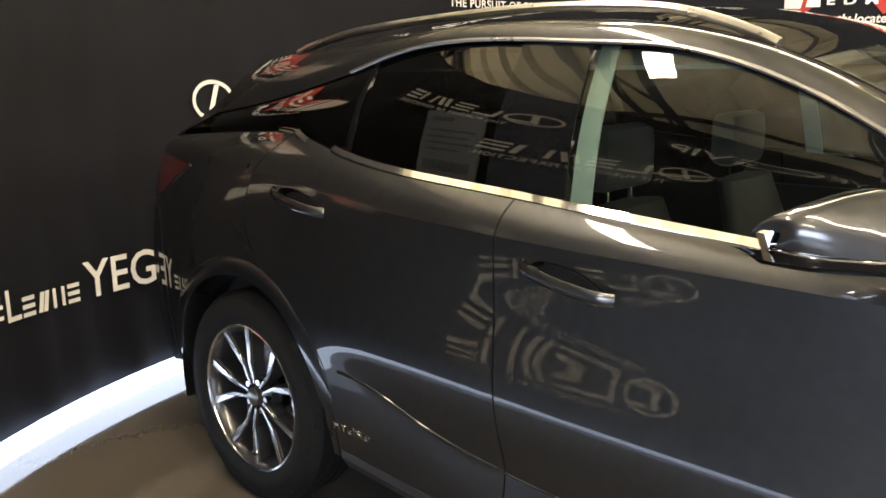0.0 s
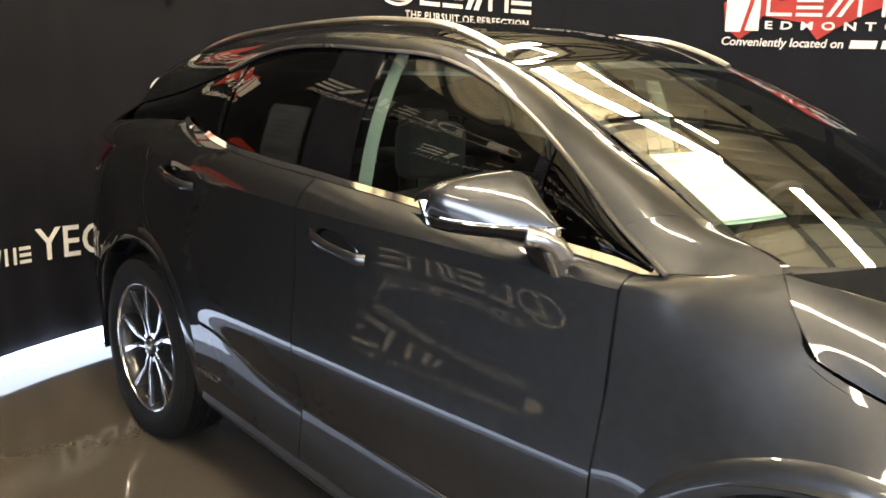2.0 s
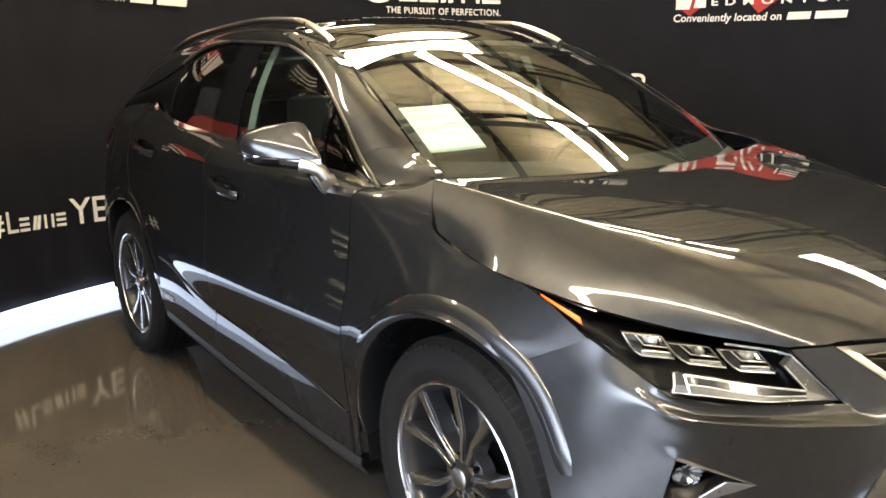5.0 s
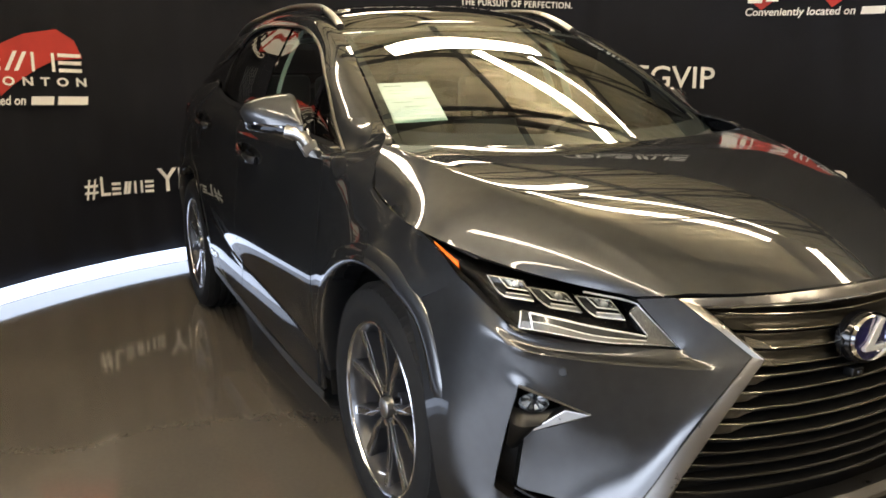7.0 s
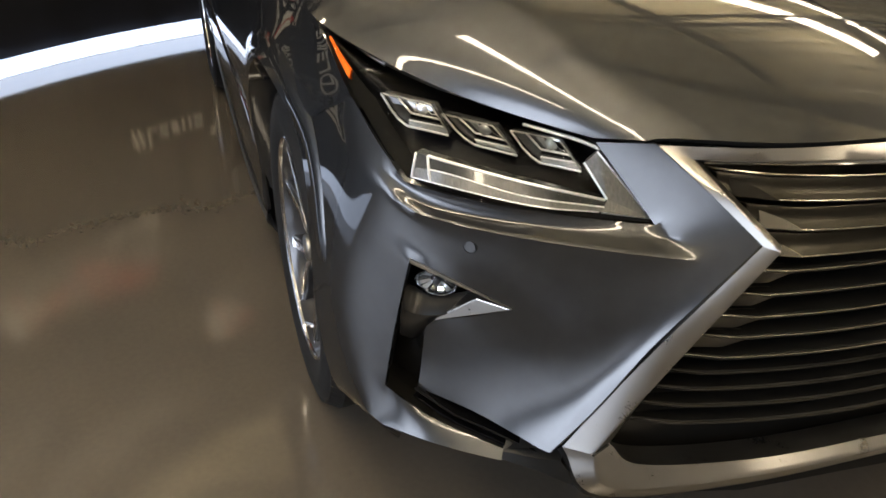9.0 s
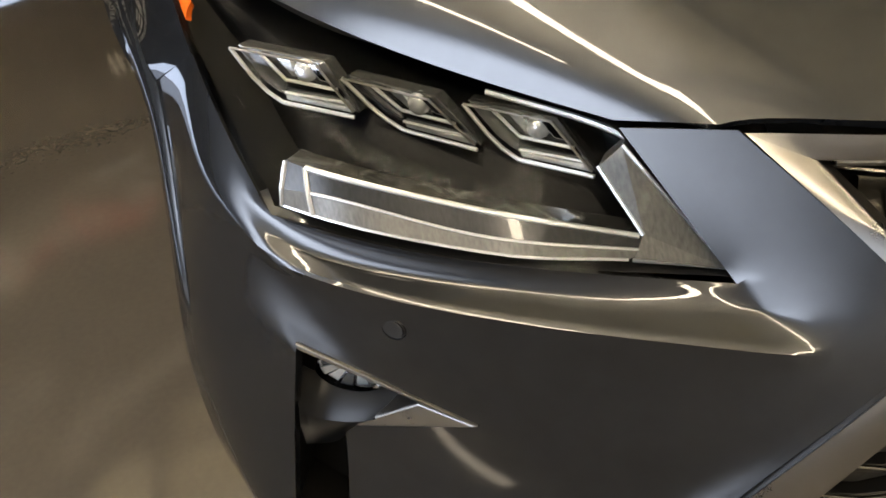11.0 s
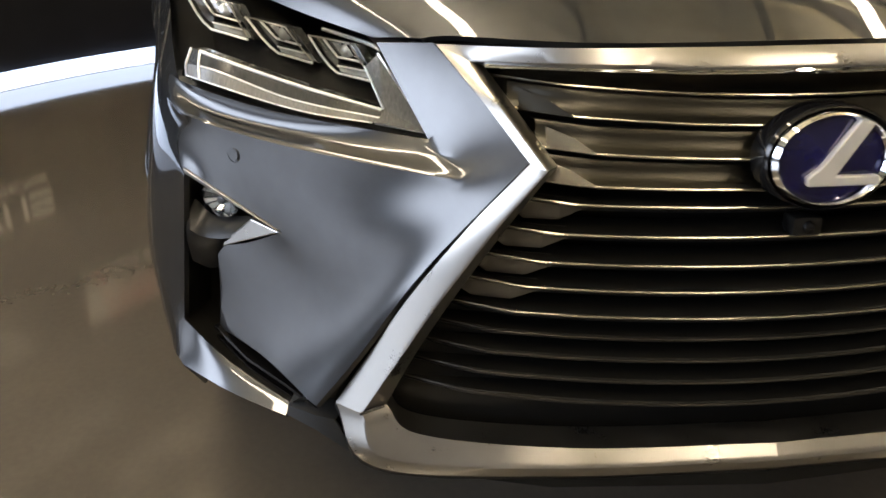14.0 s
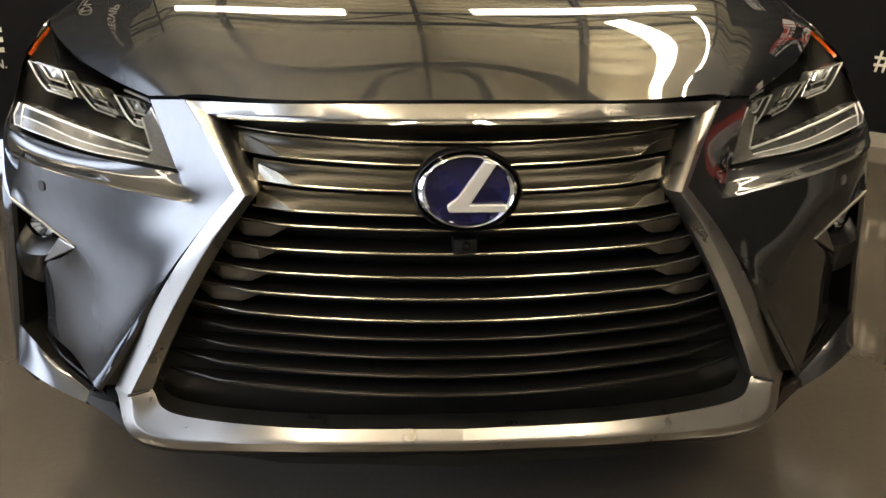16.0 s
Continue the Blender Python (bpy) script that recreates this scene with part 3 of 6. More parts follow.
def v_at(x, z):
    lo, hi = 0.0, 5.0
    for _ in range(22):
        m = (lo + hi) / 2
        lo, hi = (m, hi) if flank(x, m)[1] < z else (lo, m)
    return lo


def arch_z(x, xc, r):
    d = r * r - (x - xc) ** 2
    return HUB_Z + math.sqrt(d) if d > 0 else 0.0


def side_panel(name, front, back, material, parent, s, nu=26, nv=40, arch=None, top=5.0, label=""):
    """A panel of the flank between two seams x(v), cut by a wheel arch."""
    rows = []
    for i in range(nu + 1):
        u = i / nu
        v0 = 0.0
        if arch is not None:
            for _ in range(12):
                x = front(v0) * (1 - u) + back(v0) * u
                za = arch_z(x, arch, 0.465)
                v0 = 0.5 * v0 + 0.5 * (v_at(x, za) if za else 0.0)
            v0 = min(v0, top - 0.05)
        row = []
        for j in range(nv + 1):
            v = v0 + (top - v0) * j / nv
            x = front(v) * (1 - u) + back(v) * u
            y, z = flank(x, v)
            row.append((x, s * y, z))
        rows.append(row)
    return sheet(name, rows, material, parent, label, thick=0.008, centre=(-1.4, 0, 0.7), crisp=15)


def seam(keys):
    return lambda v: float(smooth_at(keys, v)[0])


GAP = 0.0025
S_FENDER = seam([(0, -0.49), (1, -0.515), (2, -0.52), (3, -0.517), (4, -0.515), (5, -0.505)])
S_MID = seam([(0, -1.63), (1, -1.622), (2, -1.64), (3, -1.66), (4, -1.668), (5, -1.655)])
S_QUARTER = seam([(0, -2.29), (1, -2.33), (2, -2.47), (2.6, -2.69), (3, -2.76), (3.6, -2.77), (4, -2.745), (5, -2.64)])
S_TAIL = seam([(0, -3.60), (1, -3.64), (2, -3.66), (3, -3.64), (4, -3.56), (5, -3.50)])


def off(f, d):
    return lambda v: f(v) + d


# wheels
def wheel(x, s):
    w = new("wheel")
    w.parent = car
    w.location = (x, s * 0.778, HUB_Z)
    o = s
    prof = [(0.255, -0.10), (0.262, -0.112), (0.30, -0.122), (0.345, -0.120), (0.368, -0.108), (0.378, -0.09)]
    for k in range(5):
        c = -0.072 + 0.036 * k
        prof += [(0.383, c - 0.012), (0.383, c + 0.012), (0.374, c + 0.0135), (0.374, c + 0.0225)]
    prof = prof[:-2] + [(0.378, 0.09), (0.368, 0.108), (0.345, 0.120), (0.322, 0.1225), (0.318, 0.1245), (0.30, 0.123), (0.272, 0.114), (0.262, 0.106), (0.255, 0.09)]
    tyre = part("tyre", lathe([(r, o * h) for r, h in prof], 96), RUBBER, w, "black rubber tyre with grooved tread")
    # shoulder blocks of the tread, in one mesh
    bm = bmesh.new()
    for k in range(84):
        a = 2 * math.pi * k / 84
        m = Matrix.Rotation(a, 3, "Y")
        vs = [bm.verts.new(m @ Vector((x, o * y, z))) for x, y, z in ((-0.010, 0.088, 0.3795), (0.010, 0.088, 0.3795), (0.010, 0.113, 0.3655), (-0.010, 0.113, 0.3655), (-0.010, 0.088, 0.36), (0.010, 0.088, 0.36), (0.010, 0.113, 0.355), (-0.010, 0.113, 0.355))]
        for f in ((0, 1, 2, 3), (0, 4, 5, 1), (1, 5, 6, 2), (2, 6, 7, 3), (3, 7, 4, 0)):
            bm.faces.new([vs[i] for i in f])
    bmesh.ops.recalc_face_normals(bm, faces=bm.faces)
    tagged(part("tread", bm, RUBBER, tyre, smooth=False), kind="stuff")
    rim = part("rim", lathe([(0.266, o * 0.104), (0.268, o * 0.111), (0.264, o * 0.114), (0.259, o * 0.111), (0.257, o * 0.104)], 72), ALLOY, w, "bright alloy rim with dark pockets")
    part("rim_barrel", lathe([(0.258, o * 0.106), (0.252, o * 0.098), (0.244, o * 0.085), (0.236, o * 0.03), (0.23, -o * 0.08), (0.255, -o * 0.10)], 72), ALLOY_DARK, rim)
    part("brake_disc", lathe([(0.06, -o * 0.02), (0.06, -o * 0.005), (0.17, -o * 0.005), (0.17, -o * 0.02)], 48), ALLOY, w)
    part("backing", lathe([(0.0, -o * 0.06), (0.235, -o * 0.06)], 48), BLACK, w)
    bm = box((-0.14, -0.02, -0.16), (-0.05, 0.035, 0.05))
    for v in bm.verts:
        v.co.y *= o
    part("brake_caliper", bm, ALLOY_DARK, w, bevel=0.01)

    def arm(sign):
        """One arm of a spoke pair in (radius, tangent): slim at the hub, kinked and broad at the rim."""
        c = [(0.045, 0.014), (0.120, 0.025), (0.175, 0.056), (0.254, 0.094)]
        d = [(0.256, 0.058), (0.190, 0.031), (0.130, 0.008), (0.045, -0.001)]
        return [(r, sign * (t + 0.006)) for r, t in c + d]

    for k in range(5):
        a = 2 * math.pi * k / 5 + (0.63 if x < -1 else 0.05)
        faces = None
        for sign in (-1, 1):
            for material, h0, h1, shrink in ((ALLOY_DARK, 0.03, 0.082, 1.0), (ALLOY, 0.083, 0.0885, 0.74)):
                def put(r, t, h):
                    dish = 0.016 * (r / 0.25) ** 2 - 0.004
                    p = Vector((r * math.cos(a) - t * math.sin(a), o * (h0 + (h1 - h0) * h + dish), r * math.sin(a) + t * math.cos(a)))
                    return p
                ol = arm(sign)
                if shrink < 1:
                    mid = [(0.5 * (p[0] + q[0]), 0.5 * (p[1] + q[1])) for p, q in zip(ol, ol[::-1])]
                    ol = [(m[0] + (p[0] - m[0]) * 1.0, m[1] + (p[1] - m[1]) * shrink) for p, m in zip(ol, mid)]
                ob = part("spoke" if material is ALLOY_DARK else "machined_face", prism(ol, 1.0, put), material, w if material is ALLOY_DARK else faces, smooth=False, bevel=0.003 if material is ALLOY_DARK else 0.0008)
                if material is ALLOY_DARK:
                    faces = ob
        b = a + math.pi / 5
        bm = lathe([(0.0, o * 0.083), (0.010, o * 0.083), (0.011, o * 0.06)], 10)
        bmesh.ops.translate(bm, verts=bm.verts, vec=(0.057 * math.cos(b), 0, 0.057 * math.sin(b)))
        part("wheel_nut", bm, CHROME, w)
    part("hub", lathe([(0.0, o * 0.07), (0.045, o * 0.07), (0.07, o * 0.06), (0.072, o * 0.02)], 32), ALLOY_DARK, w)
    part("hub_cap", lathe([(0.0, o * 0.099), (0.026, o * 0.098), (0.031, o * 0.094), (0.033, o * 0.07)], 32), SATIN, w, "silver hub cap")
    part("valve", sweep([(0.0, o * 0.09, -0.222), (0.0, o * 0.115, -0.205)], circle_section(0.005)), CHROME, w)


for x in (0.0, -WHEELBASE):
    for s in (-1, 1):
        wheel(x, s)

# front fender: rear edge, arch edge, middle, top edge
FENDER = dict(
    r0=(-0.487, 0.911, 0.255), r1=(-0.510, 0.905, 0.397), r2=(-0.517, 0.922, 0.65), r3=(-0.514, 0.893, 0.83), r4=(-0.511, 0.864, 1.073), r5=(-0.502, 0.808, 1.107),
    h0=(-0.452, 0.906, 0.285), h1=(-0.452, 0.916, 0.44), h2=(-0.362, 0.934, 0.665), h3=(-0.205, 0.938, 0.792), h4=(0.0, 0.938, 0.838), h5=(0.15, 0.926, 0.815), a0=(0.242, 0.902, 0.766),
    m2=(-0.34, 0.897, 0.86), m3=(-0.18, 0.900, 0.892), m4=(0.02, 0.897, 0.892), m5=(0.20, 0.880, 0.862), b0=(0.430, 0.834, 0.864),
    t1=(-0.37, 0.776, 1.122), t2=(-0.228, 0.765, 1.144), t3=(-0.186, 0.804, 1.095), t4=(-0.155, 0.826, 1.056), u1=(-0.37, 0.852, 1.064), u2=(-0.262, 0.838, 1.060),
    s0=(-0.123, 0.837, 1.021), s1=(0.03, 0.840, 0.975), s2=(0.237, 0.847, 0.950),
)
FENDER_QUADS = "r0 r1 h1 h0;r1 r2 h2 h1;r2 r3 m2 h2;h2 m2 m3 h3;h3 m3 m4 h4;h4 m4 m5 h5;h5 m5 b0 a0;r3 r4 u1 m2;r4 r5 t1 u1;m2 u1 u2 m3;u1 t1 t2 u2;u2 t2 t3 t4;m3 u2 t4 s0;m3 s0 s1 m4;m4 s1 s2 m5;m5 s2 b0".split(";")
FENDER_SHARP = [("r4 u1", 0.4), "h0 r0 r1 r2 r3 r4 r5 t1 t2 t3 t4 s0 s1 s2 b0 a0 h5 h4 h3 h2 h1 h0"]

# flank panels and doors
for s in (-1, 1):
    side = "right" if s < 0 else "left"
    cage("front_fender", FENDER, FENDER_QUADS, PAINT, car, "grey flared front fender", side=s, sharp=FENDER_SHARP, corners="r0 r5 t2 b0 a0 h0", thick=0.008, centre=(-0.1, 0.3, 0.7), relax=220)
    side_panel("quarter_panel", off(S_QUARTER, -GAP), S_TAIL, PAINT, car, s, nu=44, arch=-WHEELBASE)
    fd = side_panel("front_door", off(S_FENDER, -GAP), off(S_MID, GAP), PAINT, car, s)
    rd = side_panel("rear_door", off(S_MID, -GAP), off(S_QUARTER, GAP), PAINT, car, s)
    for door, xh, zh in ((fd, -1.445, 1.03), (rd, -2.47, 1.115)):
        v = v_at(xh, zh)
        yh = flank(xh, v)[0]
        pts = [Vector((xh + 0.125 * t, s * (yh + 0.004 + 0.034 * (1 - t * t) ** 0.5), zh - 0.012 - 0.022 * t)) for t in np.linspace(-1, 1, 17)]
        part("door_handle", sweep(pts, [(0.011 * c, 0.017 * d) for c, d in circle_section(1, 10)]), PAINT, door, "grey pull handle with a dark recess")
        rows = [[Vector((xh + 0.105 * math.cos(a) * r, s * (yh + 0.0035 - 0.012 * (1 - r * r)), zh - 0.012 - 0.02 * math.cos(a) * r + 0.034 * math.sin(a) * r)) for a in np.linspace(0, 2 * math.pi, 25)[:-1]] for r in (0.05, 0.5, 0.8, 1.0)]
        sheet("handle_recess", rows, BLACK_GLOSS, door, thick=0.0, closed=True)
    for xc in (0.0, -WHEELBASE):
        rows = [[(xc + 0.45 * math.cos(a), s * y, HUB_Z + 0.45 * math.sin(a)) for y in (0.52, 0.72, 0.885)] for a in np.linspace(-0.25, math.pi + 0.25, 30)]
        sheet("wheel_well", rows, DARK_SLAT, car, thick=0.0)
    # sill
    rows = []
    for x in np.linspace(-2.28, -0.44, 24):
        y, z = flank(x, 0.0)
        rows.append([(x, s * (y + 0.004), z + 0.03), (x, s * (y + 0.006), z + 0.004), (x, s * (y - 0.02), z - 0.035), (x, s * (y - 0.12), z - 0.055)])
    sheet("sill", rows, BLACK, car, "black sill", thick=0.004)
    # folded edge low on the doors
    for door, x0, x1 in ((fd, -1.62, -0.53), (rd, -2.26, -1.645)):
        pts = [(x, s * (flank(x, 1.0)[0] + 0.0015), flank(x, 1.0)[1] - 0.001) for x in np.linspace(x0, x1, 24)]
        part("folded_edge", sweep(pts, circle_section(0.0045, 8)), PAINT, door)

# badge on the right rear door and its left twin
for s in (-1, 1):
    me = text_mesh("HYBRID", 0.034, 1.15, bold=0.0006)
    bm = bmesh.new()
    bm.from_mesh(me)
    ex = bmesh.ops.extrude_face_region(bm, geom=bm.faces[:])
    bmesh.ops.translate(bm, verts=[g for g in ex["geom"] if isinstance(g, bmesh.types.BMVert)], vec=(0, 0, 0.004))
    w = max(v.co.x for v in bm.verts)
    for v in bm.verts:
        q = v.co.copy()
        x = -2.30 + q.x / w * 0.17 if s < 0 else -2.13 - q.x / w * 0.17
        z = 0.415 + q.y
        v.co = (x, s * (flank(x, v_at(x, z))[0] + 0.001 + q.z), z)
    part("hybrid_badge", bm, CHROME, car, "small chrome lettering", smooth=False)

# hood
HOOD = dict(
    c0=(-0.10, 0, 1.126), c1=(0.15, 0, 1.102), c2=(0.42, 0, 1.052), c3=(0.68, 0, 0.975), c4=(0.905, 0, 0.872),
    m0=(-0.13, 0.36, 1.131), m1=(0.12, 0.36, 1.102), m2=(0.38, 0.33, 1.050), m3=(0.63, 0.29, 0.974), m4=(0.868, 0.26, 0.866),
    k0=(-0.226, 0.762, 1.146), k1=(0.05, 0.690, 1.099), k2=(0.28, 0.636, 1.047), k3=(0.55, 0.548, 0.963), k4=(0.764, 0.462, 0.858),
    n0=(-0.180, 0.806, 1.089), n1=(0.04, 0.785, 1.049), n2=(0.25, 0.752, 1.003), n3=(0.530, 0.632, 0.934), n4=(0.744, 0.486, 0.856),
    s0=(-0.118, 0.835, 1.023), s1=(0.03, 0.837, 0.978), s2=(0.237, 0.844, 0.953), s3=(0.489, 0.703, 0.889), s4=(0.711, 0.522, 0.851),
)
for i in range(5):
    # hollow beside the ridge
    HOOD[f"j{i}"] = tuple(0.25 * p + 0.75 * q for p, q in zip(HOOD[f"m{i}"], HOOD[f"k{i}"]))
    HOOD[f"j{i}"] = HOOD[f"j{i}"][:2] + (HOOD[f"j{i}"][2] - (0.003, 0.001, -0.006, -0.010, -0.004)[i],)
quads = [f"{a}{i} {a}{i+1} {b}{i+1} {b}{i}" for a, b in ("cm", "mj", "jk", "kn", "ns") for i in range(4)]
EDGE = [" ".join(f"{a}0" for a in "cmjkns"), " ".join(f"{a}4" for a in "cmjkns"), " ".join(f"s{i}" for i in range(5))]
cage("hood", HOOD, quads, PAINT, car, "creased grey hood", join=True, sharp=EDGE + [("k0 k1 k2 k3 k4", 0.92)], corners="k0 s4 k4", thick=0.01, relax=120)

# painted flange under the hood's edge
for s in (-1, 1):
    rim = [(0, -0.227, 0.763, 1.142), (1, -0.183, 0.805, 1.090), (2, -0.120, 0.836, 1.020), (3, 0.03, 0.838, 0.974), (4, 0.237, 0.845, 0.951)]
    rows = []
    for t in np.linspace(0, 4, 41):
        q = smooth_at(rim, t)
        rows.append([(q[0] - 0.012 * max(0, 1 - t / 2), s * (q[1] + 0.008), q[2] - 0.012), (q[0], s * (q[1] - 0.006), q[2] - 0.010), (q[0] + 0.02 * max(0, 1 - t / 2), s * (q[1] - 0.03), q[2] - 0.014), (q[0] + 0.03 * max(0, 1 - t / 2), s * (q[1] - 0.04), q[2] - 0.05)])
    sheet("hood_flange", rows, PAINT, car, thick=0.0)

# front bumper cover
BUMPER = dict(
    a0=(0.240, 0.902, 0.762), a1=(0.33, 0.908, 0.655), a2=(0.395, 0.920, 0.55), a3=(0.435, 0.922, 0.44), a4=(0.45, 0.905, 0.31), a5=(0.45, 0.87, 0.262),
    b0=(0.432, 0.833, 0.866), b1=(0.475, 0.858, 0.765), b2=(0.515, 0.872, 0.66), b3=(0.53, 0.882, 0.54), b4=(0.538, 0.884, 0.42), b5=(0.545, 0.880, 0.325), b6=(0.545, 0.85, 0.27),
    c0=(0.622, 0.797, 0.782), c1=(0.622, 0.812, 0.744), c2=(0.650, 0.800, 0.662), c3=(0.622, 0.822, 0.52), c4=(0.606, 0.840, 0.392), c6=(0.617, 0.850, 0.315), c7=(0.612, 0.82, 0.272),
    cq=(0.620, 0.800, 0.757), dq=(0.721, 0.656, 0.734), eq=(0.830, 0.453, 0.7225), d0=(0.718, 0.655, 0.757), d1=(0.745, 0.668, 0.724), e0=(0.809, 0.460, 0.739), e1=(0.877, 0.425, 0.706),
    t=(0.746, 0.660, 0.594), v1=(0.8255, 0.549, 0.6225), k0=(0.915, 0.349, 0.739), k1=(0.902, 0.421, 0.657), k2=(0.880, 0.493, 0.563), k3=(0.861, 0.555, 0.465), g=(0.834, 0.624, 0.364),
    f=(0.632, 0.770, 0.530), n=(0.682, 0.717, 0.553), f3=(0.622, 0.775, 0.45), w3=(0.708, 0.693, 0.4655), v3=(0.794, 0.600, 0.4855), x3=(0.828, 0.559, 0.495),
    f4=(0.619, 0.783, 0.382), w4=(0.700, 0.712, 0.374), v4=(0.772, 0.662, 0.366), x4=(0.814, 0.636, 0.362),
    i0=(0.714, 0.519, 0.845), h=(0.770, 0.449, 0.853), y=(0.842, 0.398, 0.797),
    p4=(0.655, 0.768, 0.338), p6=(0.692, 0.765, 0.304), z4=(0.744, 0.668, 0.312), z6=(0.758, 0.676, 0.299),
)
quads = """a0 a1 b1 b0;a1 a2 b2 b1;a2 a3 b3 b2;a3 a4 b5 b4;a3 b4 b3;a4 a5 b6 b5;b0 b1 c1 cq c0;b1 b2 c2 c1;b2 b3 c3 c2;b3 b4 c4 c3;b4 b5 c6 c4;b5 b6 c7 c6
c0 cq dq d0;cq c1 d1 dq;d0 dq eq e0;dq d1 e1 eq;c1 c2 t d1;d1 t v1 e1;e1 v1 k1 k0;f f3 w3 n;n w3 v3 t;t v3 x3 v1;v1 x3 k2 k1;f3 f4 w4 w3;w3 w4 v4 v3;v3 v4 x4 x3;x3 x4 g k3;x3 k3 k2
e0 eq e1 k0 y;i0 e0 y h;c4 c6 p6 p4;p4 p6 z6 z4""".replace("\n", ";").split(";")
SHARP = ["a0 a1 a2 a3 a4 a5 b6", "a0 b0 c0 d0 e0 i0 h y k0 k1 k2 k3 g x4 v4 w4 f4 f3 f n t", "c2 c3 c4 p4 z4 z6 p6 c6", "c2 t", ("c1 d1 e1", 0.88), ("t v1 e1", 0.55), ("e0 eq e1", 0.9), ("cq dq eq", 0.25), ("e1 k0", 0.5), "a5 b6 c7 c6", ("c0 d0", 1.0), ("b5 c6", 0.5), ("b4 c4", 0.2)]
HOLE = "c2 c3 c4 p4 z4 x4 v4 w4 f4 f3 f n t".split()
for s in (-1, 1):
    bumper = cage("front_bumper_side", BUMPER, quads, PAINT, car, "grey sculpted bumper corner", side=s, sharp=SHARP, corners="a0 b0 c0 e0 i0 h k0 g f4 f t c2 c4 z4 z6 a5 e1", thick=0.008, centre=(0.3, 0.3, 0.5), relax=320)
    # dark duct behind the lamp triangle
    bm = bmesh.new()
    rim = [Vector((BUMPER[n][0], s * BUMPER[n][1], BUMPER[n][2])) for n in HOLE]
    c = sum(rim, Vector()) / len(rim)
    loops = [rim, [p + Vector((-0.035, -s * 0.016, 0)) for p in rim], [p + (c - p) * 0.03 + Vector((-0.07, -s * 0.03, 0)) for p in rim]]
    vs = [[bm.verts.new(p) for p in l] for l in loops]
    for a, b in zip(vs, vs[1:]):
        for j in range(len(rim)):
            bm.faces.new((a[j], a[(j + 1) % len(rim)], b[(j + 1) % len(rim)], b[j]))
    bm.faces.new(vs[-1])
    bmesh.ops.triangulate(bm, faces=[f for f in bm.faces if len(f.verts) > 4])
    part("bumper_duct", bm, DARK_SLAT, bumper, "black recessed duct", smooth=False)
    # fog lamp and its chrome arrow
    fog = new("fog_lamp")
    fog.parent = car
    fog.matrix_basis = look((0.640, s * 0.752, 0.607), (0.640 + 0.5, s * (0.752 + 0.30), 0.607))
    def oval(profile, n, height=0.66):
        bm = lathe(profile, n, "z")
        for v in bm.verts:
            v.co.y *= height
        return bm

    part("reflector", oval([(0.0, 0.022), (0.020, 0.016), (0.033, -0.006), (0.036, -0.010), (0.036, 0.03), (0.0, 0.032)], 32), CHROME, fog)
    for k in range(12):
        a = 2 * math.pi * (k + 0.5) / 12
        r0, r1 = 0.012, 0.031
        quad = [(r0 * math.cos(a - 0.2), 0.66 * r0 * math.sin(a - 0.2)), (r1 * math.cos(a - 0.2), 0.66 * r1 * math.sin(a - 0.2)), (r1 * math.cos(a + 0.2), 0.66 * r1 * math.sin(a + 0.2)), (r0 * math.cos(a + 0.2), 0.66 * r0 * math.sin(a + 0.2))]
        part("reflector_facet", prism(quad, 1.0, lambda p, q, h, k=k: (p, q, 0.016 - 0.55 * math.hypot(p, q / 0.66) - 0.003 * h - 0.002 * (k % 2))), LENS if k % 3 else SMOKE, fog, smooth=False)
    part("bulb_shield", lathe([(0.0, -0.008), (0.006, -0.006), (0.009, 0.002), (0.009, 0.02)], 16, "z"), ALLOY_DARK, fog)
    part("lens_cover", oval([(0.0, -0.019), (0.02, -0.017), (0.036, -0.010)], 32), CLEAR, fog)
    lo = [Vector((BUMPER[k][0], s * BUMPER[k][1], BUMPER[k][2])) for k in ("c2", "t", "f")]
    top, tip, low = lo
    inn = Vector((-0.03, -s * 0.012, 0))

    def bar(a0, a1, b1, b0, name):
        bm = bmesh.new()
        q = [bm.verts.new(p) for p in (a0, a1, b1, b0)]
        r = [bm.verts.new(p + inn) for p in (a0, a1, b1, b0)]
        bm.faces.new(q)
        bm.faces.new(r)
        for i in range(4):
            bm.faces.new((q[i], q[(i + 1) % 4], r[(i + 1) % 4], r[i]))
        bmesh.ops.recalc_face_normals(bm, faces=bm.faces)
        part(name, bm, SATIN, fog, "satin chrome arrow trim", smooth=False, bevel=0.002).matrix_parent_inverse = fog.matrix_basis.inverted()

    up = Vector((0.003, s * 0.002, 0))
    tip2 = tip + up
    bar(top + up, tip2, tip2 + Vector((-0.012, s * 0.012, 0.002)), top + up + Vector((-0.003, 0, -0.009)), "trim_top")
    low2 = low + up + Vector((0.012, -s * 0.012, 0.004))
    bar(tip2, low2, low2 + Vector((0.004, -s * 0.004, 0.010)), tip2 + (low - tip) * 0.40 + Vector((0, 0, 0.030)), "trim_bottom")
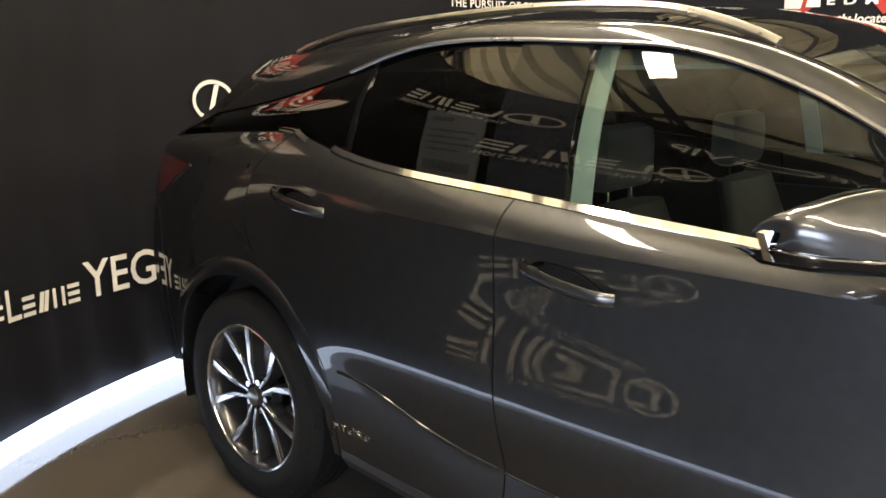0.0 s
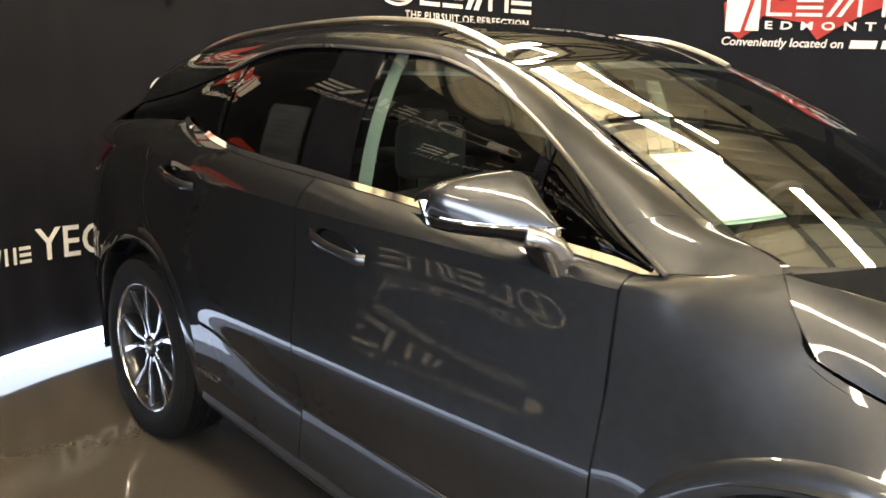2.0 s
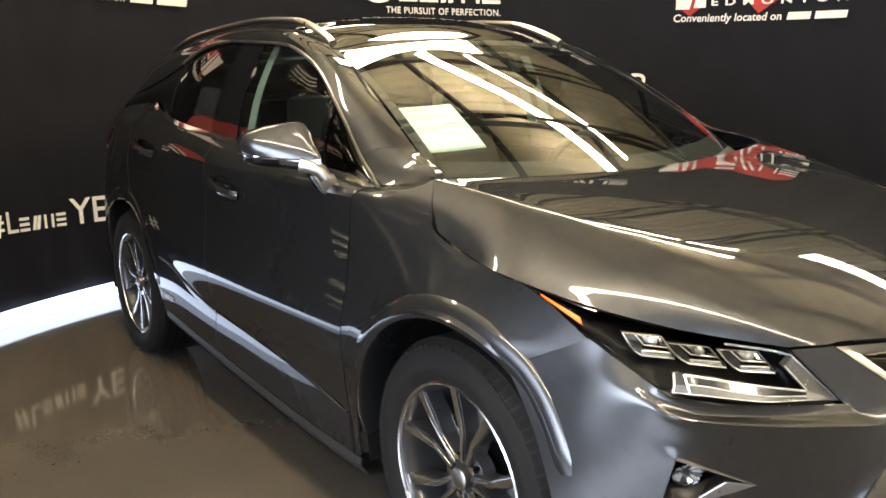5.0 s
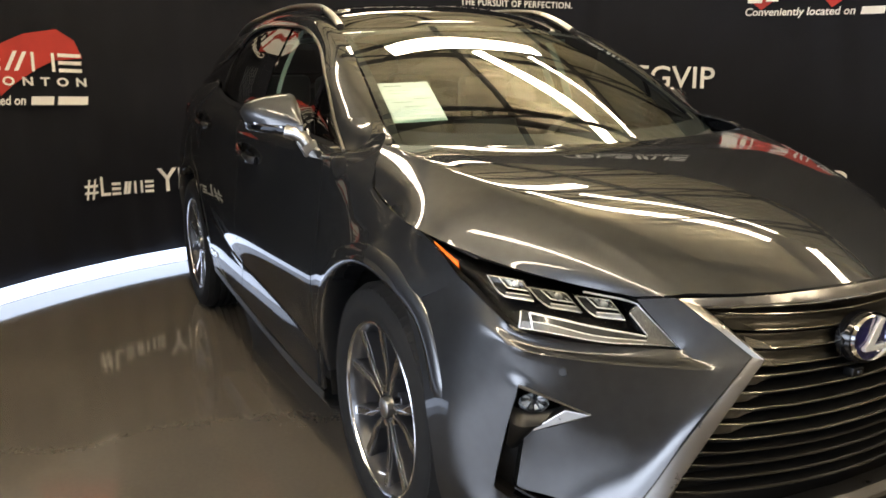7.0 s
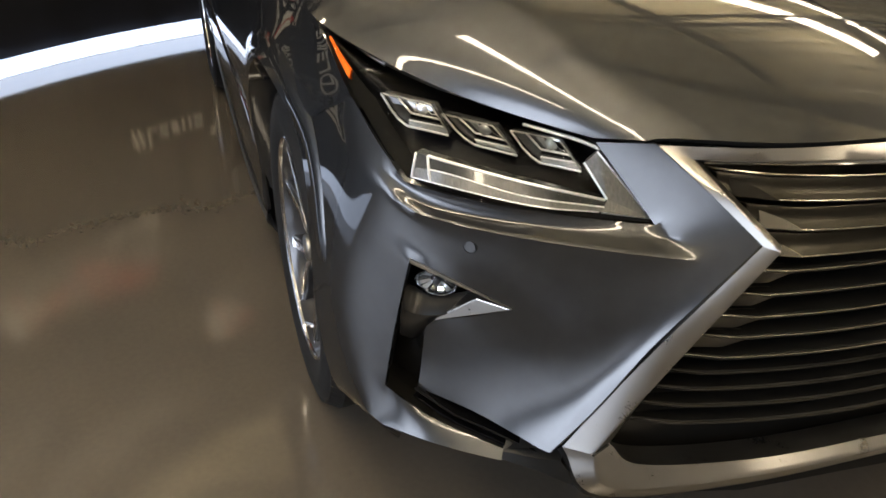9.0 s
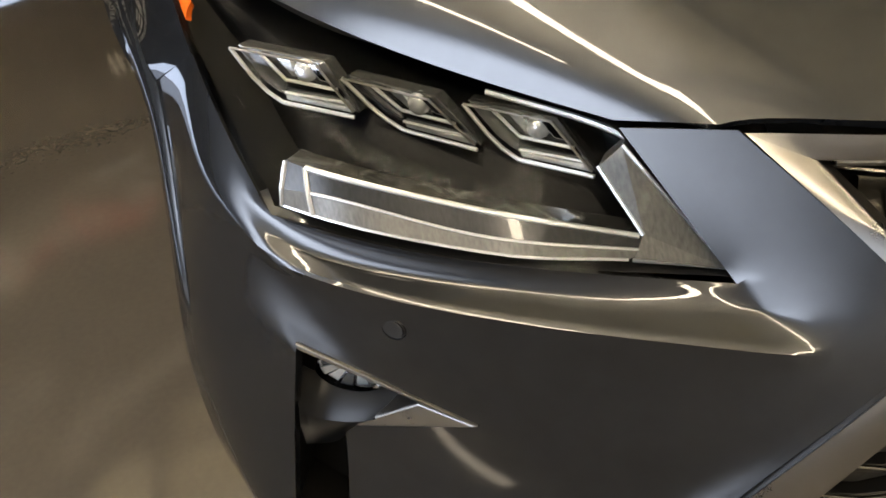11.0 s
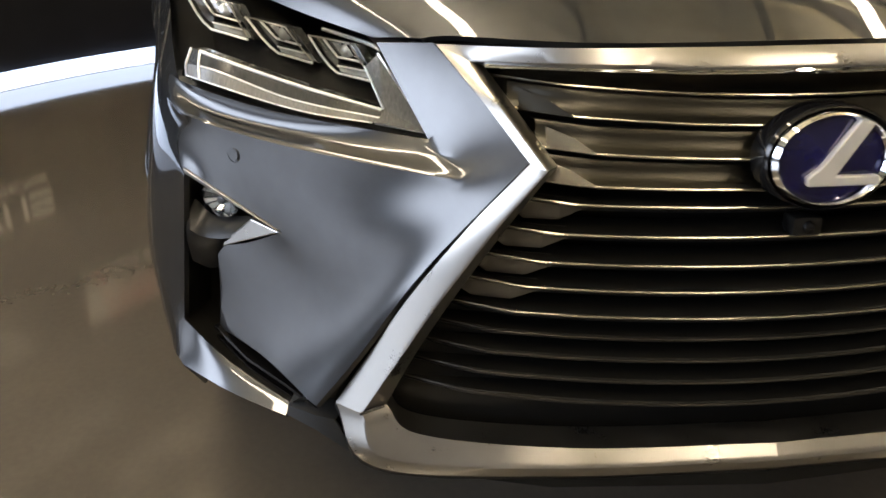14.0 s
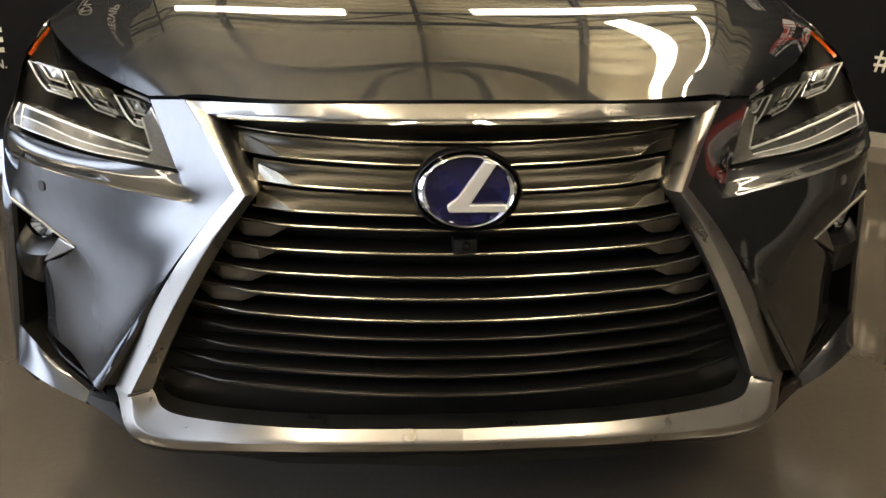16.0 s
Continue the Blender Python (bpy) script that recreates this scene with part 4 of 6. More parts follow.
    # black scoop under the lamp, running into the slot
    ways = [((0.612, 0.800, 0.602), (0.624, 0.808, 0.580), (0.633, 0.812, 0.562), (0.630, 0.814, 0.540), (0.618, 0.812, 0.50)),
            ((0.618, 0.776, 0.584), (0.634, 0.784, 0.566), (0.643, 0.788, 0.550), (0.634, 0.790, 0.525), (0.606, 0.788, 0.48)),
            ((0.645, 0.735, 0.582), (0.660, 0.744, 0.566), (0.664, 0.748, 0.554), (0.648, 0.762, 0.538), (0.612, 0.772, 0.49)),
            ((0.664, 0.694, 0.590), (0.672, 0.698, 0.578), (0.672, 0.702, 0.566), (0.652, 0.726, 0.552), (0.618, 0.768, 0.52))]
    rows = [[Vector((1, s, 1)) * Vector(smooth_at([(k, *w[j]) for k, w in enumerate(ways)], t)) for j in range(5)] for t in np.linspace(0, 3, 19)]
    sheet("lamp_scoop", rows, SCOOP, fog, "black satin scoop", thick=0.003, centre=(0.5, s * 0.7, 0.4)).matrix_parent_inverse = fog.matrix_basis.inverted()
    # parking sensor
    bm = lathe([(0.0, 0.0002), (0.0088, 0.0002), (0.0095, 0.002), (0.0105, 0.002), (0.011, 0.0004), (0.0118, 0.0016), (0.0118, 0.006)], 24, "z")
    ob = part("parking_sensor", bm, PAINT, bumper, "round parking sensor")
    ob.matrix_basis = look((0.7100, s * 0.7203, 0.697), (0.7100 + 0.6, s * (0.7203 + 0.5), 0.697 + 0.02))

# lips round the wheel arches, laid on the panels that they border
dg = bpy.context.evaluated_depsgraph_get()
for s in (-1, 1):
    skins = [BVHTree.FromObject(ob, dg) for ob in car.children if ob.name.startswith(("front_fender", "front_bumper_side", "quarter_panel", "rear_door")) and s * sum((ob.matrix_world @ Vector(c)).y for c in ob.bound_box) > 0]

    def skin_y(x, z, default):
        ys = [h[0].y * s for h in (t.ray_cast(Vector((x, s * 1.3, z)), Vector((0, -s, 0)), 0.6) for t in skins) if h[0]]
        return max(ys) if ys else default

    for xc in (0.0, -WHEELBASE):
        angles = np.linspace(radians(10 if xc == 0.0 else -3), radians(183), 61)
        inner, outer = [], []
        y0 = 0.915
        for a in angles:
            y0 = skin_y(xc + 0.480 * math.cos(a), HUB_Z + 0.480 * math.sin(a), y0)
            inner.append(y0)
            outer.append(skin_y(xc + 0.512 * math.cos(a), HUB_Z + 0.512 * math.sin(a), y0 - 0.004))
        soft = lambda v: np.convolve(np.pad(v, 3, mode="edge"), np.ones(7) / 7, mode="valid")
        inner, outer = soft(inner), soft(outer)
        rows = []
        for i, (a, yi, yo) in enumerate(zip(angles, inner, outer)):
            sink = 0.02 * max(0.0, 1 - i / 6) + 0.02 * max(0.0, 1 - (60 - i) / 4)
            yi, yo = yi - sink, yo - sink
            c, d = math.cos(a), math.sin(a)
            prof = ((0.442, yi - 0.10), (0.442, yi - 0.006), (0.446, yi + 0.004), (0.470, yi + 0.007), (0.498, (yi + yo) / 2 + 0.005), (0.508, yo + 0.001), (0.513, yo - 0.006))
            rows.append([(xc + r * c, s * y, HUB_Z + r * d) for r, y in prof])
        sheet("wheel_arch_lip", rows, PAINT, car, "grey wheel arch lip", thick=0.0, centre=(xc, 0, HUB_Z))

# thin fins in the duct over the lower corner
for s in (-1, 1):
    for k, dz in enumerate((0.010, -0.012)):
        pts = [Vector((x - 0.022 - 0.008 * k, s * (y - 0.012), z + dz)) for x, y, z in ((0.632, 0.79, 0.375), (0.69, 0.735, 0.345), (0.745, 0.675, 0.330), (0.80, 0.625, 0.318), (0.85, 0.575, 0.296))]
        part("duct_fin", sweep(pts, [(0.018, 0.0025), (-0.018, 0.0025), (-0.018, -0.0025), (0.018, -0.0025)]), BLACK_GLOSS, car, smooth=False)

# lower lip under the bumper
LIP = [(0.80, 0.565), (0.835, 0.52), (0.87, 0.45), (0.915, 0.30), (0.94, 0.0)]
for s in (-1, 1):
    rows = [[(x, s * y, 0.300 if y < 0.5 else 0.272), (x + 0.004, s * y, 0.262), (x - 0.03, s * (y - 0.02), 0.242), (x - 0.2, s * (y * 0.9), 0.225)] for x, y in LIP]
    sheet("lower_lip", rows, DARK_SLAT, car, "black lower lip", thick=0.006, centre=(0.2, 0, 0.6))
    rows = [[(0.756, s * 0.675, 0.300), (0.752, s * 0.672, 0.313), (0.72, s * 0.64, 0.36)], [(0.80, s * 0.63, 0.30), (0.80, s * 0.628, 0.325), (0.76, s * 0.60, 0.36)], [(0.85, s * 0.57, 0.285), (0.828, s * 0.60, 0.335), (0.79, s * 0.57, 0.35)]]
    sheet("duct_fin", rows, DARK_SLAT, car, thick=0.004, centre=(0.2, 0, 0.6))

# spindle grille: the bright frame, from the top centre round to the bottom centre
FRAME_OUT = [(0.912, 0.0, 0.867), (0.90, 0.15, 0.865), (0.855, 0.31, 0.859), (0.774, 0.446, 0.852), (0.846, 0.397, 0.796), (0.920, 0.350, 0.738), (0.908, 0.417, 0.660), (0.884, 0.484, 0.565), (0.854, 0.541, 0.465), (0.825, 0.597, 0.362), (0.871, 0.546, 0.281), (0.934, 0.30, 0.293), (0.954, 0.0, 0.298)]
FRAME_MID = [(0.930, 0.0, 0.846), (0.916, 0.15, 0.844), (0.868, 0.29, 0.840), (0.808, 0.405, 0.836), (0.874, 0.370, 0.785), (0.938, 0.332, 0.734), (0.928, 0.391, 0.657), (0.907, 0.455, 0.556), (0.884, 0.510, 0.458), (0.864, 0.560, 0.368), (0.886, 0.523, 0.304), (0.942, 0.28, 0.315), (0.962, 0.0, 0.320)]
FRAME_IN = [(0.915, 0.0, 0.836), (0.902, 0.15, 0.835), (0.855, 0.28, 0.832), (0.800, 0.388, 0.828), (0.860, 0.352, 0.78), (0.918, 0.317, 0.733), (0.910, 0.375, 0.652), (0.890, 0.436, 0.552), (0.868, 0.487, 0.456), (0.852, 0.526, 0.372), (0.884, 0.480, 0.340), (0.928, 0.27, 0.333), (0.949, 0.0, 0.336)]
grille = new("grille")
grille.parent = car
for s in (-1, 1):
    def stretch(a, b):
        rows = []
        for t in np.linspace(a, b - 1, 8 * (b - 1 - a) + 1):
            o, m, i = [smooth_at([(k, *p) for k, p in enumerate(line[a:b], a)], t) for line in (FRAME_OUT, FRAME_MID, FRAME_IN)]
            o, m, i = [Vector((p[0], s * p[1], p[2])) for p in (o, m, i)]
            back = Vector((-0.05, 0, 0))
            rows.append([o, o + (m - o) * 0.85 + Vector((0.002, 0, 0)), m, m + (i - m) * 0.25, i, i + back])
        return rows
    sheet("frame_top", stretch(0, 4), SATIN, grille, "brushed bright grille frame", thick=0.0)
    sheet("frame_upper_leg", stretch(3, 6), SATIN, grille, "brushed bright grille frame", thick=0.0)
    sheet("frame_lower_leg", stretch(5, 10), SATIN, grille, "brushed bright grille frame", thick=0.0, smooth=True)
    sheet("frame_bottom", stretch(9, 13), SATIN, grille, "brushed bright grille frame", thick=0.0)
    rows = []
    for t in np.linspace(5, 9, 33):
        q = smooth_at([(k, *p) for k, p in enumerate(FRAME_OUT[5:10], 5)], t)
        w = 0.003 + 0.026 * ((t - 5) / 4) ** 1.6
        rows.append([(q[0] - 0.001, s * (q[1] - 0.001), q[2]), (q[0] - 0.012, s * (q[1] + 0.002), q[2]), (q[0] - 0.012, s * (q[1] + w), q[2]), (q[0] - 0.035, s * (q[1] + w + 0.004), q[2])])
    sheet("frame_gasket", rows, DARK_SLAT, grille, "black gap along the grille frame", thick=0.0)
    rows = []
    for t in np.linspace(9, 12, 25):
        q = smooth_at([(k, *p) for k, p in enumerate(FRAME_OUT[9:13], 9)], t)
        rows.append([(q[0] - 0.001, s * q[1], q[2] - 0.001), (q[0] - 0.012, s * (q[1] + 0.002), q[2] - 0.014), (q[0] - 0.08, s * q[1], q[2] - 0.02)])
    sheet("frame_underside", rows, DARK_SLAT, grille, thick=0.0)
    pts = [Vector((p[0] + 0.008, s * p[1], p[2] + 0.004)) for p in FRAME_IN[:4]]
    part("frame_bead", sweep(pts, circle_section(0.0042)), CHROME, grille, "thin bright bead")
    pts = [Vector((p[0] + 0.003, s * (p[1] + 0.003), p[2])) for p in FRAME_MID[9:10] + FRAME_IN[9:10]]
    part("frame_joint", sweep(pts, circle_section(0.0025, 5)), BLACK, grille)


def grille_half(z):
    """Half width of the grille's opening at a height, and how far forward its edge and middle lie."""
    y = float(np.interp(z, [0.34, 0.372, 0.455, 0.55, 0.655, 0.733, 0.78, 0.83], [0.478, 0.526, 0.488, 0.438, 0.377, 0.319, 0.354, 0.390]))
    xe = float(np.interp(z, [0.34, 0.378, 0.455, 0.55, 0.645, 0.733, 0.78, 0.83], [0.895, 0.850, 0.866, 0.886, 0.906, 0.914, 0.858, 0.802]))
    xc = float(np.interp(z, [0.34, 0.74, 0.83], [0.952, 0.935, 0.905]))
    return y, xe, xc


SLATS = (0.8215, 0.7875, 0.7495, 0.7125, 0.672, 0.633, 0.594, 0.558, 0.521, 0.485, 0.453, 0.420, 0.386)
for k, z in enumerate(SLATS):
    upper = k < 4
    y, xe, xc = grille_half(z)
    us = np.r_[-1.0, -0.9, np.linspace(-0.8, 0.8, 25), 0.9, 1.0]

    def spot(u):
        back = (0.016 if upper else 0.022) * max(0.0, (abs(u) - 0.8) / 0.2)
        return xc + (xe - xc) * u * u - 0.014 - back, z + 0.010 * u * u

    rows = []
    for u in us:
        x, h = spot(u)
        if upper:
            sec = [(-0.05, 0.006), (-0.017, 0.0125), (-0.0155, 0.011), (-0.0140, 0.004), (-0.0108, -0.004), (-0.0055, -0.011), (0.002, -0.0155), (0.003, -0.017), (-0.004, -0.019), (-0.05, -0.012)]
        elif k < 9:
            sec = [(-0.05, 0.006), (-0.006, 0.002), (0.0, -0.002), (-0.006, -0.008), (-0.03, -0.014), (-0.06, -0.014)]
        else:
            sec = [(-0.06, 0.004), (-0.016, 0.002), (-0.010, -0.002), (-0.016, -0.006), (-0.06, -0.010)]
        rows.append([(x + a, u * y, h + b) for a, b in sec])
    sheet("grille_slat", rows, BRONZE if upper else DARK_SLAT, grille, "smoked chrome slat" if upper else "black slat with a thin bright edge", thick=0.0, closed=True, smooth=upper, crisp=42)
    lift, ahead = (-0.0165, 0.003) if upper else (0.0, -0.001) if k < 9 else (0.0, -0.011)
    pts = [(spot(u)[0] + ahead, u * y * 0.99, spot(u)[1] + lift) for u in us]
    part("slat_edge", sweep(pts, circle_section(0.0021 if k < 9 else 0.0012, 6)), SLAT_EDGE if k < 9 else DIM_EDGE, grille)
    if upper and k > 0:
        for s in (-1, 1):
            # bright facets where the slats bend back to the frame
            rows = []
            for u, low, high in ((0.80, -0.0165, -0.0150), (0.875, -0.0165, -0.001), (0.97, -0.0165, 0.008)):
                x, h = spot(u)
                rows.append([(x + 0.005, s * u * y, h + low), (x + 0.004 - 0.35 * (high - low), s * u * y, h + high)])
            sheet("slat_facet", rows, SLAT_EDGE if k > 1 else BRONZE, grille, "bright slat end" if k > 1 else "smoked slat end", thick=0.002, smooth=False)
    if not upper and k < 8:
        for s in (-1, 1):
            # faceted end blades
            e = grille_half(z - 0.012)
            rows = []
            for u, hgt in ((0.74, 0.003), (0.82, 0.021), (0.93, 0.026), (0.99, 0.010)):
                x = e[2] + (e[1] - e[2]) * u * u - 0.016 - 0.022 * max(0.0, (u - 0.8) / 0.2)
                h = z + 0.010 * u * u
                rows.append([(x - 0.02, s * u * e[0], h + 0.004), (x + 0.003, s * u * e[0], h - 0.001), (x - 0.006, s * u * e[0], h - 0.002 - hgt)])
            sheet("blade", rows, BLADE, grille, "faceted slat end", thick=0.003, smooth=False)
rows = [[(grille_half(z)[2] - 0.085 - 0.06 * u * u, u * (grille_half(z)[0] + 0.03), z) for u in np.linspace(-1, 1, 15)] for z in np.linspace(0.29, 0.85, 12)]
sheet("grille_backing", rows, DARK_SLAT, grille, thick=0.0)

# emblem: oval ring, blue disc and a bent bar
emblem = new("emblem")
emblem.parent = grille
emblem.matrix_basis = pose(0.95, 0, 0.742) @ pose(0, 0, 0, 0, -4, 0)
EW, EH = 0.0745, 0.0575
for name, r0, r1, x0, x1, m in (("outer_ring", 1.0, 1.12, -0.03, 0.006, BLACK_GLOSS), ("chrome_ring", 0.86, 1.0, -0.03, 0.013, CHROME)):
    rows = []
    for k in range(40):
        a = 2 * math.pi * k / 40
        c, d = EW * math.cos(a), EH * math.sin(a)
        rows.append([(x0, c * r1, d * r1), (x1 - 0.006, c * r1, d * r1), (x1, c * (r0 + r1) / 2, d * (r0 + r1) / 2), (x1 - 0.006, c * r0, d * r0), (x0, c * r0, d * r0)])
    rows.append(rows[0])
    sheet(name, rows, m, emblem, thick=0.0, centre=(0, 0, 0))
rows = [[(0.001 + 0.004 * (1 - r * r), EW * 0.87 * r * math.cos(a), EH * 0.87 * r * math.sin(a)) for a in np.linspace(0, 2 * math.pi, 41)[:-1]] for r in (0.01, 0.4, 0.75, 1.0)]
sheet("blue_disc", rows, BLUE, emblem, "deep blue glossy disc", thick=0.0, closed=True, centre=(-1, 0, 0))
bent = [(-0.030, -0.031), (0.062, -0.031), (0.060, -0.019), (0.004, -0.019), (0.046, 0.043), (0.026, 0.047), (-0.016, -0.008), (-0.033, -0.021)]
part("bent_bar", prism(bent, 0.010, lambda a, b, h: (0.003 + h, a * 0.95, b)), BRIGHT_LINE, emblem, "bright bent bar", smooth=False, bevel=0.002)
part("front_camera", box((0.90, -0.020, 0.634), (0.932, 0.020, 0.660)), SCOOP, grille, "small black camera pod", bevel=0.006)
bm = lathe([(0.0, 0.938), (0.006, 0.937), (0.008, 0.933), (0.008, 0.92)], 20, "x")
bmesh.ops.translate(bm, verts=bm.verts, vec=(0, 0, 0.648))
part("camera_lens", bm, BLACK_GLOSS, grille)

# headlights
HL_TOP = [(0, 0.237, 0.842, 0.953), (0.28, 0.39, 0.758, 0.902), (0.45, 0.489, 0.702, 0.884), (0.64, 0.566, 0.620, 0.866), (0.80, 0.622, 0.574, 0.859), (0.94, 0.692, 0.530, 0.850), (1.0, 0.714, 0.519, 0.842)]
HL_LOW = [(0, 0.237, 0.845, 0.950), (0.22, 0.432, 0.832, 0.866), (0.45, 0.592, 0.804, 0.796), (0.50, 0.622, 0.796, 0.782), (0.54, 0.640, 0.776, 0.778), (0.74, 0.718, 0.655, 0.757), (1.0, 0.799, 0.455, 0.738)]


def hl(u, v, depth=0.0, s=-1):
    """A point of the lamp: u from the rear tip (0) to the inner end (1), v from the lower to the upper edge."""
    p = smooth_at(HL_LOW, u) * (1 - v) + smooth_at(HL_TOP, u) * v
    bulge = (0.016 * math.sin(math.pi * min(max(u, 0), 1)) ** 0.7 + 0.020 * math.exp(-(((u - 0.24) / 0.14) ** 2)) * min(1.0, 8 * u)) * math.sin(math.pi * min(max(v, 0), 1))
    q = p + np.array([0.62, 0.70, 0.35]) * bulge - np.array([0.80, 0.58, 0.14]) * depth
    return Vector((q[0], s * q[1], q[2]))


# the three units: upper rear, lower rear, lower front corners
UNITS = (((0.500, 0.801, 0.888), (0.512, 0.779, 0.838), (0.563, 0.707, 0.826)),
         ((0.541, 0.710, 0.856), (0.556, 0.677, 0.808), (0.627, 0.612, 0.802)),
         ((0.605, 0.616, 0.838), (0.626, 0.589, 0.790), (0.691, 0.529, 0.788)))
# light guide: upper edge, ridge and lower edge from the outer to the inner end
GUIDE_TOP = [(0, 0.618, 0.778, 0.826), (0.08, 0.634, 0.764, 0.824), (0.5, 0.703, 0.645, 0.794), (1, 0.757, 0.515, 0.764)]
GUIDE_MID = [(0, 0.628, 0.786, 0.806), (0.08, 0.645, 0.766, 0.806), (0.5, 0.716, 0.644, 0.775), (1, 0.764, 0.512, 0.754)]
GUIDE_LOW = [(0, 0.626, 0.788, 0.789), (0.08, 0.652, 0.766, 0.788), (0.5, 0.726, 0.640, 0.763), (1, 0.764, 0.528, 0.749)]

for s in (-1, 1):
    lamp = new("headlight")
    lamp.parent = car
    U, V = np.linspace(0, 1, 29), np.linspace(0, 1, 9)
    sheet("lens_cover", [[hl(u, v, 0.0, s) for v in V] for u in U], CLEAR, lamp, "clear headlight cover", thick=0.0)
    d = lambda u: 0.085 * min(1.0, u * 4, (1.02 - u) * 9)
    sheet("bezel", [[hl(u, v, d(u), s) for v in V] for u in U], BEZEL, lamp, "gloss black headlight bezel", thick=0.0)
    rows = [[hl(u, v, k, s) for k in (-0.001, 0.012, 0.085)] for u, v in [(u, 1.0) for u in U] + [(1.0, w) for w in V[::-1]] + [(u, 0.0) for u in U[::-1]]]
    sheet("rim", rows, BLACK, lamp, thick=0.0)
    back = Vector((-0.80, -s * 0.58, -0.14))

    def thread(pts, r, material, parent, name):
        return part(name, sweep(pts, circle_section(r, 6)), material, parent)

    for ul, ll, lr in UNITS:
        ul, ll, lr = [Vector((p[0], s * p[1], p[2])) + back * 0.006 for p in (ul, ll, lr)]
        ur = ul + (lr - ll) * 0.98

        def at(a, b, h=0.0, ul=ul, ll=ll, lr=lr, ur=ur):
            return ul.lerp(ur, a).lerp(ll.lerp(lr, a), b) - back * h

        def facet(outline, h0, h1, material, name, parent, label=""):
            return part(name, prism(outline, 1.0, lambda a, b, h: at(a, b, h0 + (h1 - h0) * h)), material, parent, label, smooth=False, bevel=0.0012)

        unit = facet([(0, 0), (1, 0), (1.0, 1), (0.2, 1), (0.06, 0.75)], -0.034, -0.012, SMOKE, "projector", lamp, "faceted clear projector unit")
        facet([(0.02, 0.04), (0.30, 0.04), (0.40, 0.50), (0.28, 0.76), (0.18, 0.86), (0.08, 0.66)], -0.02, -0.007, SMOKE, "side_facet", unit)
        facet([(0.28, 0.78), (0.97, 0.74), (0.97, 0.97), (0.22, 0.97)], -0.02, -0.005, LENS, "lower_facet", unit, "bright clear lower facet")
        facet([(0.38, 0.52), (0.97, 0.52), (0.97, 0.70), (0.32, 0.72)], -0.02, -0.009, BEZEL, "dark_facet", unit)
        facet([(0.46, 0.08), (0.62, 0.08), (0.58, 0.42), (0.50, 0.42)], -0.014, -0.006, LENS, "lens_block", unit)
        facet([(0.80, 0.06), (0.94, 0.06), (0.93, 0.40), (0.82, 0.40)], -0.014, -0.006, CHROME, "lens_block", unit)
        thread([at(0.31, 0.04, -0.004), at(0.41, 0.50, -0.004), at(0.99, 0.50, -0.004)], 0.0017, BRIGHT_LINE, unit, "bright_line")
        thread([at(0.30, 0.77, -0.002), at(0.98, 0.73, -0.002)], 0.0013, BRIGHT_LINE, unit, "bright_line")
        thread([at(0, 0), at(0.03, 0.55), at(0.09, 0.82), at(0.2, 1.0), at(1.0, 1.0)], 0.0020, BRIGHT_LINE, unit, "bright_line")
        thread([at(0, 0), at(0.97, 0.0), at(1.02, 0.9)], 0.0012, SATIN, unit, "bright_line")
        bm = bmesh.new()
        bmesh.ops.create_icosphere(bm, subdivisions=3, radius=0.0115)
        bmesh.ops.translate(bm, verts=bm.verts, vec=at(0.70, 0.26, -0.012))
        part("bulb_lens", bm, LENS, unit, "round clear bulb lens")
    mid = lambda line, t, k=0.0: Vector([(1, s, 1)[i] * float(smooth_at(line, t)[i]) for i in range(3)]) + back * (k + 0.004)
    T = np.linspace(0, 0.985, 25)
    strip = sheet("daytime_strip", [[mid(GUIDE_TOP, t, 0.03), mid(GUIDE_TOP, t), mid(GUIDE_MID, t)] for t in T], DRL, lamp, "long clear daytime running light", thick=0.0)
    sheet("strip_face", [[mid(GUIDE_MID, t), mid(GUIDE_LOW, t), mid(GUIDE_LOW, t, 0.03)] for t in T], DRL_LOW, strip, "clear ribbed light guide", thick=0.0)
    thread([mid(GUIDE_TOP, t) for t in T[2:]], 0.0024, BRIGHT_LINE, strip, "bright_line")
    thread([mid(GUIDE_MID, t) for t in T[2:]], 0.0013, BRIGHT_LINE, strip, "bright_line")
    thread([mid(GUIDE_LOW, t) for t in T], 0.0013, BRIGHT_LINE, strip, "bright_line")
    thread([mid(GUIDE_TOP, 0.08), mid(GUIDE_MID, 0.08), mid(GUIDE_LOW, 0.08)], 0.0024, BRIGHT_LINE, strip, "bright_line")
    thread([mid(GUIDE_TOP, 0.0), mid(GUIDE_MID, 0.0), mid(GUIDE_LOW, 0.0)], 0.0022, BRIGHT_LINE, strip, "bright_line")
    tri = [Vector((x, s * y, z)) + back * 0.004 for x, y, z in ((0.716, 0.538, 0.814), (0.757, 0.516, 0.766), (0.764, 0.528, 0.749), (0.796, 0.458, 0.741), (0.722, 0.520, 0.832))]
    bm = bmesh.new()
    a, b = [bm.verts.new(p) for p in tri], [bm.verts.new(p + back * 0.03) for p in tri]
    bm.faces.new(a)
    bm.faces.new(b)
    for i in range(5):
        bm.faces.new((a[i], a[(i + 1) % 5], b[(i + 1) % 5], b[i]))
    bmesh.ops.recalc_face_normals(bm, faces=bm.faces)
    inner = part("inner_guide", bm, DRL_LOW, lamp, "clear inner light guide", smooth=False, bevel=0.001)
    thread(tri[:2], 0.0018, BRIGHT_LINE, inner, "bright_line")
    thread([tri[4], tri[3], tri[2]], 0.0018, BRIGHT_LINE, inner, "bright_line")
